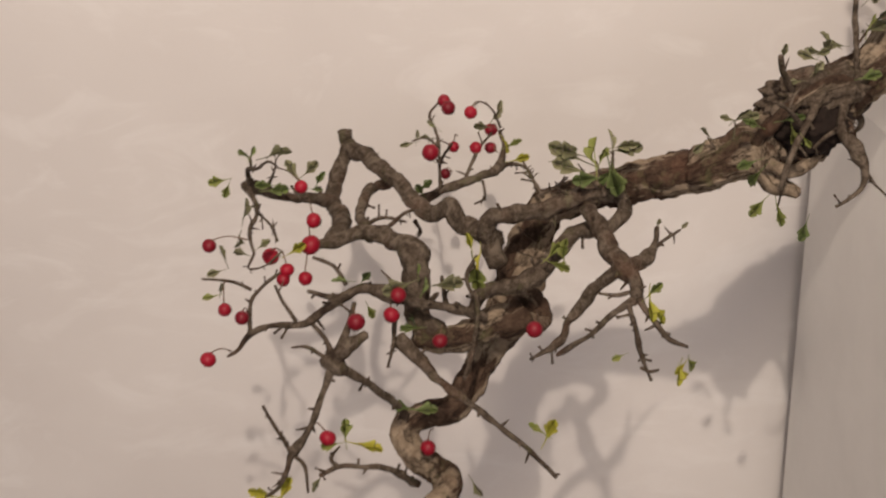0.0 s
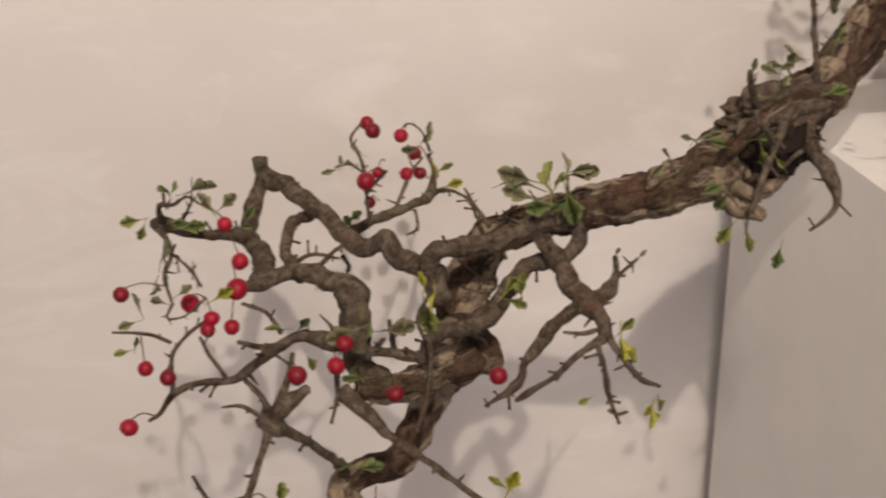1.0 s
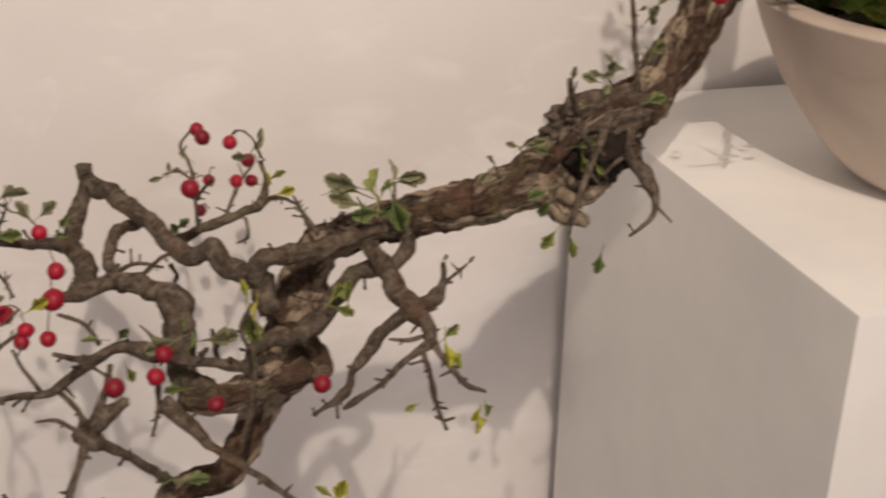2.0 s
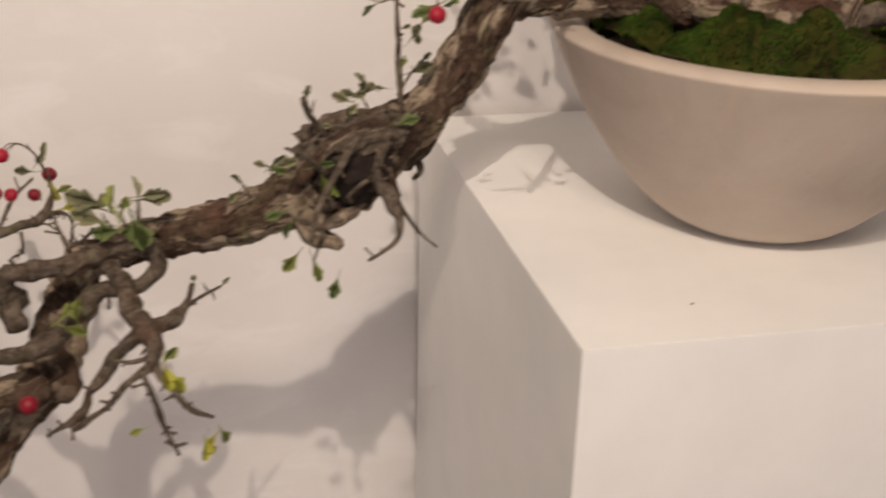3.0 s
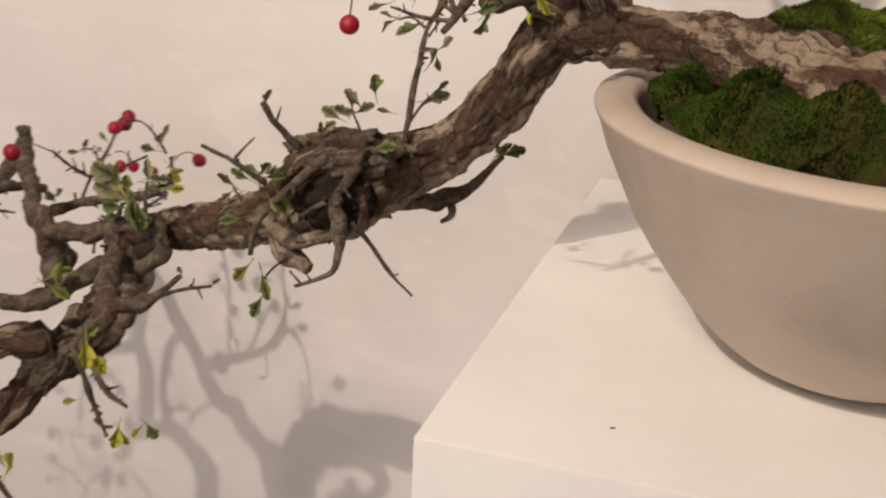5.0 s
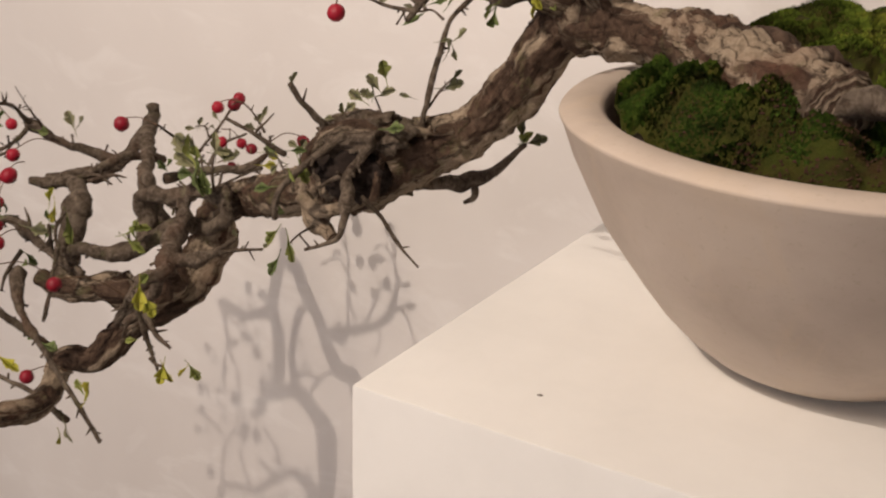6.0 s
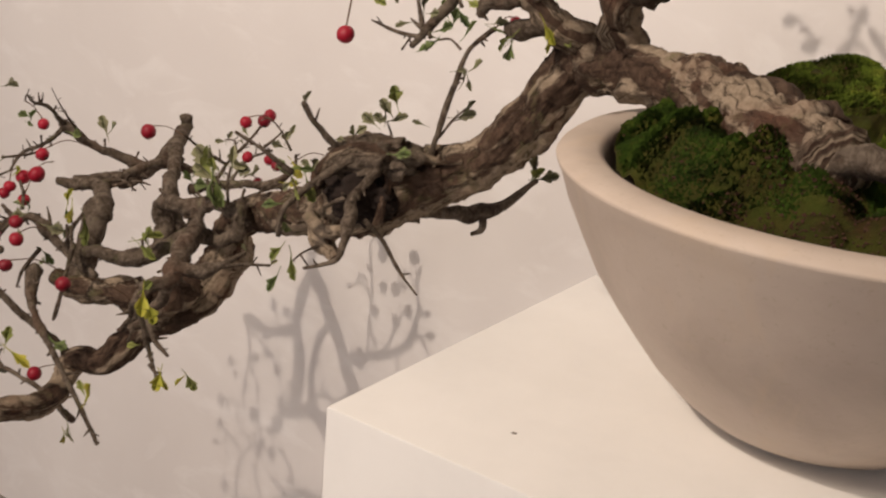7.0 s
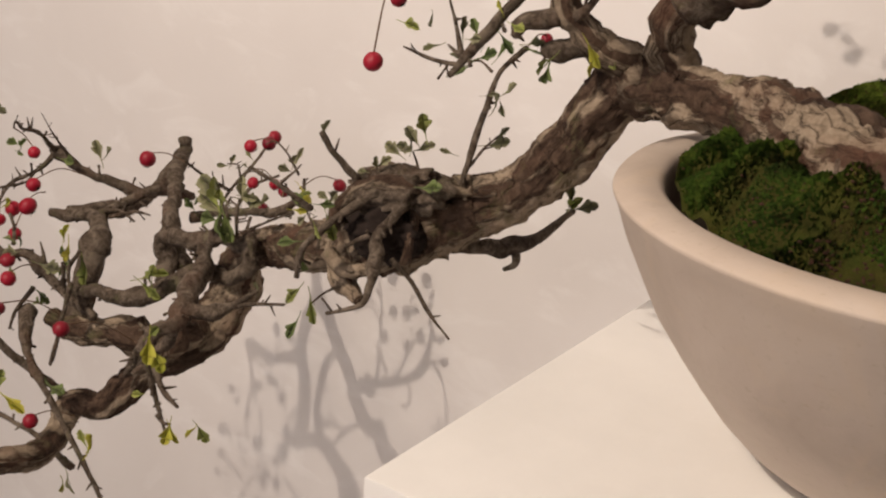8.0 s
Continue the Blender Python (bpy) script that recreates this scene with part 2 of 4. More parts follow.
OUTER = [(0.0, 0.004), (0.074, 0.002), (0.082, 0.0), (0.091, 0.003), (0.104, 0.010), (0.122, 0.024), (0.141, 0.043), (0.157, 0.063), (0.175, 0.087), (0.191, 0.110), (0.205, 0.137), (0.218, 0.163), (0.2265, 0.1845), (0.2300, 0.1910), (0.2306, 0.1930), (0.2298, 0.1945)]
INNER = [(0.2150, 0.1972), (0.2010, 0.1972), (0.1955, 0.1940), (0.193, 0.186), (0.186, 0.165), (0.170, 0.13), (0.14, 0.09), (0.08, 0.05), (0.0, 0.045)]
bm = bmesh.new()
lathe(bm, OUTER + INNER, BOWL, 160)
for v in bm.verts:
    n = noise.noise(v.co * 9.0) * 0.0022 + noise.noise(v.co * 38.0) * 0.0006
    d = Vector((v.co.x - BOWL.x, v.co.y - BOWL.y, 0))
    if d.length > 0.1:
        v.co += d.normalized() * n
        v.co.z += n * 0.5
bmesh.ops.recalc_face_normals(bm, faces=bm.faces[:])
tagged(mesh_object("bonsai_bowl", bm, STONE), "round pale cast-stone bonsai bowl with a thick flat rim", "bowl")

bm = bmesh.new()
bmesh.ops.create_icosphere(bm, subdivisions=2, radius=1.0, matrix=Matrix.LocRotScale((0.119, 0.063, 1.0004), Euler((0, 0, 0.4)), (0.0022, 0.0012, 0.0006)))
tagged(mesh_object("crumb", bm, SPECK), "tiny dark crumb of soil lying on the plinth", "crumb")


# ---------------------------------------------------------------- moss
def moss_height(x, y):
    dx, dy = x - BOWL.x, y - BOWL.y
    r = math.hypot(dx, dy) / 0.188
    h = 0.182 + 0.012 * (1 - r * r)
    for cx, cy, rad, up in ((0.165, 0.15, 0.055, 0.034), (0.215, 0.12, 0.045, 0.026), (0.255, 0.135, 0.05, 0.026), (0.11, 0.215, 0.05, 0.028), (0.20, 0.185, 0.05, 0.018), (0.32, 0.10, 0.05, 0.016), (0.31, 0.345, 0.19, 0.064), (0.165, 0.105, 0.035, 0.016), (0.18, 0.35, 0.07, 0.022), (0.40, 0.2, 0.07, 0.03)):
        d = math.hypot(x - cx, y - cy) / rad
        if d < 1:
            h += up * (1 - d * d) ** 1.3 * max(0.0, min(1.0, (1.0 - r) * 5))
    p = Vector((x, y, 0))
    # rounded cushions that meet in creases
    d = noise.voronoi(Vector((x, y, 0.3)) * 21 + noise.noise_vector(p * 30) * 0.25)[0]
    h += 0.016 * math.sqrt(max(0.0, 1 - d[0] * d[0] * 1.3)) * min(1.0, (d[1] - d[0]) * 4 + 0.25) - 0.008
    h += 0.004 * noise.noise(p * 34) + 0.0012 * noise.noise(p * 240)
    return BOWL.z + h


bm = bmesh.new()
rings = []
for i in range(70):
    r = 0.188 * i / 69
    rings.append([bm.verts.new((BOWL.x + 0.925 * r * math.cos(a), BOWL.y + r * math.sin(a), moss_height(BOWL.x + 0.925 * r * math.cos(a), BOWL.y + r * math.sin(a)))) for a in (2 * math.pi * k / 180 for k in range(180))])
for a, b in zip(rings, rings[1:]):
    for k in range(180):
        bm.faces.new((a[k], a[(k + 1) % 180], b[(k + 1) % 180], b[k])).smooth = True
tagged(mesh_object("moss_bed", bm, MOSS_BED), "lumpy green moss cushions filling the stone bowl", "moss", kind="stuff")

rng = random.Random(4)
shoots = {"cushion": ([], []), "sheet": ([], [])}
for i in range(90000):
    a, r = rng.uniform(0, 2 * math.pi), 0.186 * math.sqrt(rng.random())
    x, y = BOWL.x + 0.925 * r * math.cos(a), BOWL.y + r * math.sin(a)
    bare = noise.noise(Vector((x, y, 5)) * 24)
    if bare < -0.5 or (math.hypot(x - 0.30, y - 0.06) < 0.07 + 0.05 * bare):
        continue
    z = moss_height(x, y)
    # position alone picks the darker or the brighter moss colour
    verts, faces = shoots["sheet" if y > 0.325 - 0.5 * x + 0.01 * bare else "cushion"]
    lean, h, w = Vector((rng.gauss(0, 0.5), rng.gauss(0, 0.5), 1)).normalized(), rng.uniform(0.002, 0.0045), rng.uniform(0.0005, 0.0010)
    side = lean.cross(Vector((math.cos(a * 7), math.sin(a * 7), 0.1))).normalized() * w
    p = Vector((x, y, z - 0.001))
    k = len(verts)
    verts += [p - side, p + side, p + lean * h * 0.6 + side * 1.2, p + lean * h, p + lean * h * 0.6 - side * 1.2]
    faces.append((k, k + 1, k + 2, k + 3, k + 4))
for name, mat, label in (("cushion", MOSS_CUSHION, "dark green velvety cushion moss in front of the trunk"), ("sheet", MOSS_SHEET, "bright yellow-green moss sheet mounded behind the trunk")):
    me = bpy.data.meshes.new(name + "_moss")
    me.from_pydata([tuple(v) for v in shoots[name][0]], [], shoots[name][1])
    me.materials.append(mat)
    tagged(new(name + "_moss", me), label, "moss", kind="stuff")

verts, faces = [], []
for i in range(9000):
    a, r = rng.uniform(0, 2 * math.pi), 0.188 * math.sqrt(rng.random())
    x, y = BOWL.x + 0.925 * r * math.cos(a), BOWL.y + r * math.sin(a)
    if math.hypot(x - 0.30, y - 0.06) > 0.10 + 0.05 * noise.noise(Vector((x, y, 2)) * 30) and rng.random() < 0.97:
        continue
    size = rng.uniform(0.0006, 0.0018)
    k, c = len(verts), Vector((x, y, moss_height(x, y) + size * 0.2))
    for d in ((1, 0, 0), (0, 1, 0), (-1, 0, 0), (0, -1, 0), (0, 0, 1), (0, 0, -1)):
        verts.append(c + Vector(d) * size * rng.uniform(0.5, 1.2) + Vector((rng.gauss(0, 0.3), rng.gauss(0, 0.3), 0)) * size)
    for m in range(4):
        faces += [(k + m, k + (m + 1) % 4, k + 4), (k + (m + 1) % 4, k + m, k + 5)]
me = bpy.data.meshes.new("soil_crumbs")
me.from_pydata([tuple(v) for v in verts], [], faces)
me.materials.append(SOIL)
tagged(new("soil_crumbs", me), "loose dark reddish-brown soil crumbs between the moss", "soil", kind="stuff")


# ---------------------------------------------------------------- tree
tree = empty("bonsai_tree", (0.262, 0.140, 1.180))
tagged(tree, "cascading hawthorn bonsai with gnarled trunk, red berries and few leaves", "tree")


def smooth_path(pts, step):
    """Catmull-Rom through (x, y, z, radius) points at about the given step."""
    p = [np.array(q) for q in pts]
    p = [2 * p[0] - p[1]] + p + [2 * p[-1] - p[-2]]
    out = []
    for a, b, c, d in zip(p, p[1:], p[2:], p[3:]):
        n = max(2, int(np.linalg.norm((c - b)[:3]) / step))
        for i in range(n):
            t = i / n
            q = 0.5 * (2 * b + (c - a) * t + (2 * a - 5 * b + 4 * c - d) * t * t + (3 * b - a - 3 * c + d) * t ** 3)
            q[3] = b[3] + (c[3] - b[3]) * t * t * (3 - 2 * t)
            out.append(q)
    out.append(p[-2])
    return out


def sweep(bm, path, seg, rough, knots, seed):
    """A closed gnarled tube along the path, its radius in the fourth number."""
    pos = [Vector(q[:3]) for q in path]
    side = None
    rings = []
    off = Vector((seed * 3.7, seed * 1.3, 0))
    grain = bm.verts.layers.float_vector.get("grain") or bm.verts.layers.float_vector.new("grain")
    along = 0.0
    for i, (c, q) in enumerate(zip(pos, path)):
        d = (pos[min(i + 1, len(pos) - 1)] - pos[max(i - 1, 0)]).normalized()
        side = d.orthogonal() if side is None else (side - d * side.dot(d))
        side.normalize()
        up = d.cross(side)
        ring = []
        along += (c - pos[i - 1]).length if i else 0.0
        for k in range(seg):
            a = 2 * math.pi * k / seg
            n = side * math.cos(a) + up * math.sin(a)
            s = c + n * q[3]
            f = 1 + rough * (0.9 * noise.noise(s * 55 + off) + 0.6 * noise.noise(s * 130 + off)) + rough * 0.5 * noise.noise(Vector((a * 1.6, i * 0.03, seed)))
            f += knots * max(0.0, noise.noise(c * 42 + off)) ** 1.5
            if seg > 30:
                # bark plates, longer along the stem than across it
                u = Vector((math.cos(a) * 1.5, math.sin(a) * 1.5, i * 0.045)) + off + noise.noise_vector(s * 70) * 0.35
                d = noise.voronoi(u * 1.5)[0]
                f -= 0.08 * max(0.0, 1 - (d[1] - d[0]) * 4.5) - 0.045 * noise.cell(u * 1.5 + Vector((7, 7, 7)))
                f += 0.03 * noise.noise(s * 300)
            v = bm.verts.new(c + n * q[3] * f)
            v[grain] = Vector((math.cos(a) * q[3] * 75, math.sin(a) * q[3] * 75, along * 24)) + off
            ring.append(v)
        rings.append(ring)
    for a, b in zip(rings, rings[1:]):
        for k in range(seg):
            bm.faces.new((a[k], a[(k + 1) % seg], b[(k + 1) % seg], b[k])).smooth = True
    for ring, at, way in ((rings[0], pos[0], pos[0] - pos[1]), (rings[-1], pos[-1], pos[-1] - pos[-2])):
        tip = bm.verts.new(at + way.normalized() * path[0 if ring is rings[0] else -1][3] * 0.5)
        for k in range(seg):
            bm.faces.new((ring[k], ring[(k + 1) % seg], tip)).smooth = True


branch_rng = random.Random(11)
LABELS = {"trunk": "thick cracked brown trunk arching over the rim", "main_branch": "dark gnarled descending limb", "strand": "bare twisted grey-brown limb", "trunk_knob": "swollen dark trunk burl", "twig": "thin thorny brown twig", "branch": ""}


def branch(name, pts):
    big = max(q[3] for q in pts)
    step = 0.0022 if big > 0.02 else max(0.0025, min(0.006, big * 0.22))
    path = smooth_path(pts, step)
    seg = 64 if big > 0.02 else 20 if big > 0.01 else 12 if big > 0.005 else 8
    # a little crookedness at the scale of the wood
    amp = 0.12 if big > 0.02 else 0.4
    for i, q in enumerate(path):
        w = noise.noise_vector(Vector(q[:3]) * 60) * q[3] * amp
        q[:3] += np.array(w)
    bm = bmesh.new()
    sweep(bm, path, seg, 0.15 if big > 0.02 else 0.34, 0.6 if big < 0.02 else 0.3, branch_rng.random() * 9)
    if big < 0.014:
        # short spurs and buds along thin wood
        for i in range(4, len(path) - 1):
            if branch_rng.random() < 0.22:
                q, p = path[i], Vector(path[i][:3])
                d = (Vector(path[i + 1][:3]) - Vector(path[i - 1][:3])).normalized()
                n = (Vector((branch_rng.gauss(0, 1), branch_rng.gauss(0, 1), branch_rng.gauss(0, 1)))).cross(d).normalized() + d * branch_rng.uniform(0, 0.9)
                n.normalize()
                h = branch_rng.choice((0.003, 0.005, 0.007, 0.013))
                e, f = p + n * (q[3] * 0.6 + h * 0.6), p + n * (q[3] * 0.6 + h)
                r = min(q[3] * 0.6, 0.0016)
                sweep(bm, [np.array((*p, r * 1.2)), np.array((*e, r * 0.8)), np.array((*f, r * (1.1 if branch_rng.random() < 0.5 else 0.35)))], 5, 0.2, 0, 1)
    if name == "trunk":
        # hollow in the underside of the bend
        for v in bm.verts:
            q = v.co - Vector((-0.147, 0.178, 1.082))
            d = math.sqrt((q.x / 0.046) ** 2 + (q.y / 0.055) ** 2 + (q.z / 0.032) ** 2)
            if d < 1:
                v.co.y += 0.055 * (1 - d * d)
    bmesh.ops.recalc_face_normals(bm, faces=bm.faces[:])
    return part(name, bm, BARK_OLD if big > 0.0175 or name == "trunk_knob" else BARK_YOUNG, tree, LABELS[name])


branch("trunk", [(0.275, 0.145, 1.213, 0.0300), (0.222, 0.178, 1.220, 0.0305), (0.160, 0.228, 1.226, 0.0265), (0.100, 0.270, 1.224, 0.0238), (0.045, 0.295, 1.221, 0.0250), (0.011, 0.298, 1.219, 0.0238), (-0.008, 0.293, 1.198, 0.0235), (-0.024, 0.288, 1.167, 0.0234), (-0.050, 0.281, 1.133, 0.0228), (-0.074, 0.271, 1.113, 0.0232), (-0.105, 0.256, 1.099, 0.0285), (-0.138, 0.236, 1.084, 0.0360), (-0.168, 0.226, 1.070, 0.0360), (-0.196, 0.227, 1.054, 0.0270), (-0.226, 0.232, 1.041, 0.0225), (-0.255, 0.240, 1.031, 0.0222), (-0.300, 0.262, 1.015, 0.0210), (-0.345, 0.280, 0.998, 0.0185), (-0.388, 0.295, 0.975, 0.0190), (-0.410, 0.298, 0.950, 0.0200)])
branch("main_branch", [(-0.389, 0.290, 0.974, 0.0149), (-0.409, 0.305, 0.932, 0.0231), (-0.423, 0.290, 0.896, 0.0256), (-0.436, 0.268, 0.874, 0.0260), (-0.461, 0.235, 0.850, 0.0214), (-0.480, 0.215, 0.822, 0.0160), (-0.504, 0.200, 0.797, 0.0148), (-0.536, 0.195, 0.793, 0.0136), (-0.555, 0.195, 0.776, 0.0137), (-0.543, 0.170, 0.760, 0.0142), (-0.516, 0.125, 0.766, 0.0143), (-0.513, 0.090, 0.775, 0.0139), (-0.524, 0.060, 0.781, 0.0125), (-0.542, 0.040, 0.780, 0.0107)])
branch("trunk_knob", [(-0.429, 0.260, 0.892, 0.0197), (-0.417, 0.225, 0.893, 0.0169), (-0.409, 0.200, 0.891, 0.0103)])
branch("trunk_knob", [(-0.188, 0.235, 1.080, 0.0200), (-0.189, 0.215, 1.055, 0.0204), (-0.183, 0.200, 1.030, 0.0124), (-0.171, 0.195, 1.024, 0.0073), (-0.162, 0.193, 1.020, 0.0057)])
branch("strand", [(-0.333, 0.235, 1.012, 0.0063), (-0.364, 0.232, 1.015, 0.0073), (-0.403, 0.235, 0.998, 0.0083), (-0.439, 0.240, 0.995, 0.0083), (-0.456, 0.245, 0.984, 0.0093), (-0.456, 0.250, 0.959, 0.0099), (-0.450, 0.235, 0.941, 0.0094)])
branch("strand", [(-0.335, 0.240, 1.019, 0.0063), (-0.326, 0.232, 1.011, 0.0068), (-0.322, 0.228, 0.995, 0.0068), (-0.334, 0.222, 0.985, 0.0068), (-0.360, 0.218, 0.982, 0.0073), (-0.384, 0.210, 0.977, 0.0087), (-0.400, 0.195, 0.960, 0.0086), (-0.427, 0.175, 0.950, 0.0080), (-0.466, 0.160, 0.951, 0.0065), (-0.482, 0.160, 0.932, 0.0051), (-0.504, 0.160, 0.935, 0.0033)])
branch("branch", [(-0.361, 0.212, 1.009, 0.0076), (-0.352, 0.195, 0.991, 0.0085), (-0.342, 0.172, 0.978, 0.0094), (-0.332, 0.155, 0.969, 0.0102), (-0.327, 0.135, 0.964, 0.0064), (-0.329, 0.112, 0.964, 0.0050)])
branch("branch", [(-0.333, 0.155, 0.970, 0.0079), (-0.351, 0.165, 0.954, 0.0061), (-0.372, 0.175, 0.922, 0.0053), (-0.386, 0.170, 0.906, 0.0043), (-0.396, 0.163, 0.889, 0.0053), (-0.411, 0.160, 0.881, 0.0024), (-0.425, 0.160, 0.873, 0.0017)])
branch("twig", [(-0.331, 0.112, 0.958, 0.0036), (-0.353, 0.120, 0.938, 0.0027), (-0.370, 0.130, 0.914, 0.0028), (-0.393, 0.140, 0.893, 0.0028), (-0.401, 0.140, 0.888, 0.0017)])
branch("branch", [(-0.333, 0.155, 0.970, 0.0070), (-0.313, 0.170, 0.970, 0.0071), (-0.299, 0.190, 0.978, 0.0029), (-0.293, 0.210, 0.985, 0.0022)])
branch("twig", [(-0.304, 0.182, 0.974, 0.0024), (-0.285, 0.200, 0.978, 0.0019), (-0.268, 0.220, 0.976, 0.0015)])
branch("branch", [(-0.328, 0.130, 0.967, 0.0050), (-0.325, 0.108, 0.954, 0.0032), (-0.314, 0.105, 0.937, 0.0027), (-0.301, 0.103, 0.920, 0.0025), (-0.283, 0.103, 0.910, 0.0018)])
branch("twig", [(-0.337, 0.110, 0.954, 0.0027), (-0.330, 0.112, 0.926, 0.0023), (-0.325, 0.115, 0.900, 0.0023), (-0.314, 0.116, 0.869, 0.0014)])
branch("twig", [(-0.324, 0.115, 0.884, 0.0016), (-0.316, 0.115, 0.879, 0.0016), (-0.307, 0.115, 0.880, 0.0014)])
branch("twig", [(-0.332, 0.120, 0.963, 0.0020), (-0.347, 0.125, 0.957, 0.0018), (-0.362, 0.130, 0.957, 0.0014)])
branch("branch", [(-0.448, 0.264, 0.956, 0.0111), (-0.464, 0.272, 0.965, 0.0100), (-0.483, 0.284, 0.969, 0.0097), (-0.494, 0.289, 0.989, 0.0086), (-0.510, 0.306, 0.971, 0.0082), (-0.527, 0.321, 0.979, 0.0088), (-0.554, 0.350, 0.999, 0.0089), (-0.584, 0.387, 1.013, 0.0081), (-0.604, 0.412, 1.019, 0.0074), (-0.605, 0.412, 1.032, 0.0074)])
branch("branch", [(-0.604, 0.410, 1.017, 0.0072), (-0.615, 0.400, 0.993, 0.0077), (-0.624, 0.380, 0.970, 0.0082), (-0.613, 0.335, 0.964, 0.0095), (-0.609, 0.285, 0.970, 0.0092), (-0.614, 0.255, 0.971, 0.0075)])
branch("branch", [(-0.517, 0.175, 0.891, 0.0146), (-0.532, 0.200, 0.907, 0.0130), (-0.530, 0.210, 0.940, 0.0130), (-0.531, 0.222, 0.960, 0.0141), (-0.549, 0.242, 0.971, 0.0093), (-0.580, 0.256, 0.977, 0.0079), (-0.609, 0.250, 0.973, 0.0069), (-0.630, 0.240, 0.974, 0.0044)])
branch("branch", [(-0.434, 0.200, 0.904, 0.0188), (-0.472, 0.178, 0.894, 0.0151), (-0.506, 0.168, 0.894, 0.0128), (-0.536, 0.168, 0.900, 0.0086)])
branch("branch", [(-0.621, 0.360, 0.971, 0.0070), (-0.646, 0.335, 0.986, 0.0050), (-0.668, 0.320, 0.997, 0.0049), (-0.685, 0.312, 1.008, 0.0067), (-0.700, 0.305, 1.013, 0.0082), (-0.708, 0.305, 1.017, 0.0051)])
branch("branch", [(-0.578, 0.255, 0.972, 0.0060), (-0.587, 0.300, 0.978, 0.0056), (-0.581, 0.345, 0.987, 0.0053), (-0.560, 0.385, 0.978, 0.0049)])
branch("branch", [(-0.466, 0.165, 0.921, 0.0052), (-0.499, 0.158, 0.936, 0.0042), (-0.520, 0.165, 0.937, 0.0038), (-0.553, 0.172, 0.946, 0.0061), (-0.579, 0.172, 0.955, 0.0056), (-0.600, 0.168, 0.951, 0.0052), (-0.618, 0.162, 0.942, 0.0042), (-0.640, 0.157, 0.929, 0.0033), (-0.667, 0.152, 0.932, 0.0028), (-0.691, 0.147, 0.927, 0.0028), (-0.704, 0.135, 0.916, 0.0019), (-0.713, 0.128, 0.914, 0.0012)])
branch("twig", [(-0.593, 0.167, 0.952, 0.0037), (-0.615, 0.168, 0.951, 0.0030), (-0.636, 0.170, 0.957, 0.0019)])
branch("twig", [(-0.599, 0.170, 0.961, 0.0023), (-0.610, 0.180, 0.977, 0.0019), (-0.630, 0.190, 0.983, 0.0017)])
branch("twig", [(-0.692, 0.148, 0.926, 0.0024), (-0.693, 0.170, 0.945, 0.0021), (-0.683, 0.190, 0.954, 0.0019), (-0.659, 0.200, 0.968, 0.0017)])
branch("twig", [(-0.693, 0.188, 0.953, 0.0017), (-0.712, 0.195, 0.960, 0.0014), (-0.742, 0.200, 0.962, 0.0010)])
branch("twig", [(-0.648, 0.155, 0.933, 0.0021), (-0.660, 0.165, 0.949, 0.0016), (-0.667, 0.170, 0.965, 0.0012)])
branch("twig", [(-0.633, 0.155, 0.928, 0.0023), (-0.620, 0.138, 0.920, 0.0023), (-0.612, 0.122, 0.910, 0.0032)])
branch("branch", [(-0.624, 0.120, 0.907, 0.0060), (-0.612, 0.120, 0.903, 0.0101), (-0.605, 0.122, 0.895, 0.0060)])
branch("branch", [(-0.611, 0.120, 0.908, 0.0051), (-0.603, 0.130, 0.924, 0.0035), (-0.594, 0.140, 0.943, 0.0025), (-0.591, 0.150, 0.952, 0.0021)])
branch("branch", [(-0.610, 0.120, 0.911, 0.0064), (-0.595, 0.125, 0.923, 0.0055), (-0.581, 0.130, 0.929, 0.0041)])
branch("branch", [(-0.612, 0.119, 0.904, 0.0051), (-0.589, 0.125, 0.882, 0.0037), (-0.565, 0.150, 0.844, 0.0039), (-0.550, 0.190, 0.795, 0.0041)])
branch("branch", [(-0.614, 0.119, 0.901, 0.0046), (-0.628, 0.105, 0.873, 0.0030), (-0.641, 0.097, 0.845, 0.0028), (-0.657, 0.095, 0.825, 0.0047)])
branch("twig", [(-0.659, 0.095, 0.824, 0.0028), (-0.670, 0.095, 0.851, 0.0019), (-0.680, 0.095, 0.878, 0.0016)])
branch("twig", [(-0.658, 0.095, 0.824, 0.0033), (-0.665, 0.090, 0.806, 0.0021), (-0.676, 0.090, 0.787, 0.0017), (-0.693, 0.090, 0.776, 0.0015)])
branch("twig", [(-0.657, 0.095, 0.822, 0.0021), (-0.647, 0.090, 0.811, 0.0019), (-0.647, 0.090, 0.781, 0.0014)])
branch("twig", [(-0.621, 0.120, 0.912, 0.0021), (-0.637, 0.130, 0.918, 0.0016), (-0.653, 0.135, 0.916, 0.0009)])
branch("branch", [(-0.550, 0.150, 0.911, 0.0080), (-0.531, 0.130, 0.894, 0.0056), (-0.509, 0.120, 0.872, 0.0042), (-0.483, 0.117, 0.850, 0.0033), (-0.459, 0.116, 0.826, 0.0026), (-0.435, 0.115, 0.802, 0.0024), (-0.405, 0.115, 0.764, 0.0020)])
branch("twig", [(-0.476, 0.145, 0.960, 0.0027), (-0.476, 0.135, 0.932, 0.0025), (-0.485, 0.130, 0.892, 0.0026), (-0.491, 0.128, 0.874, 0.0019)])
branch("twig", [(-0.478, 0.145, 0.954, 0.0023), (-0.484, 0.150, 0.972, 0.0021), (-0.473, 0.155, 0.992, 0.0014)])
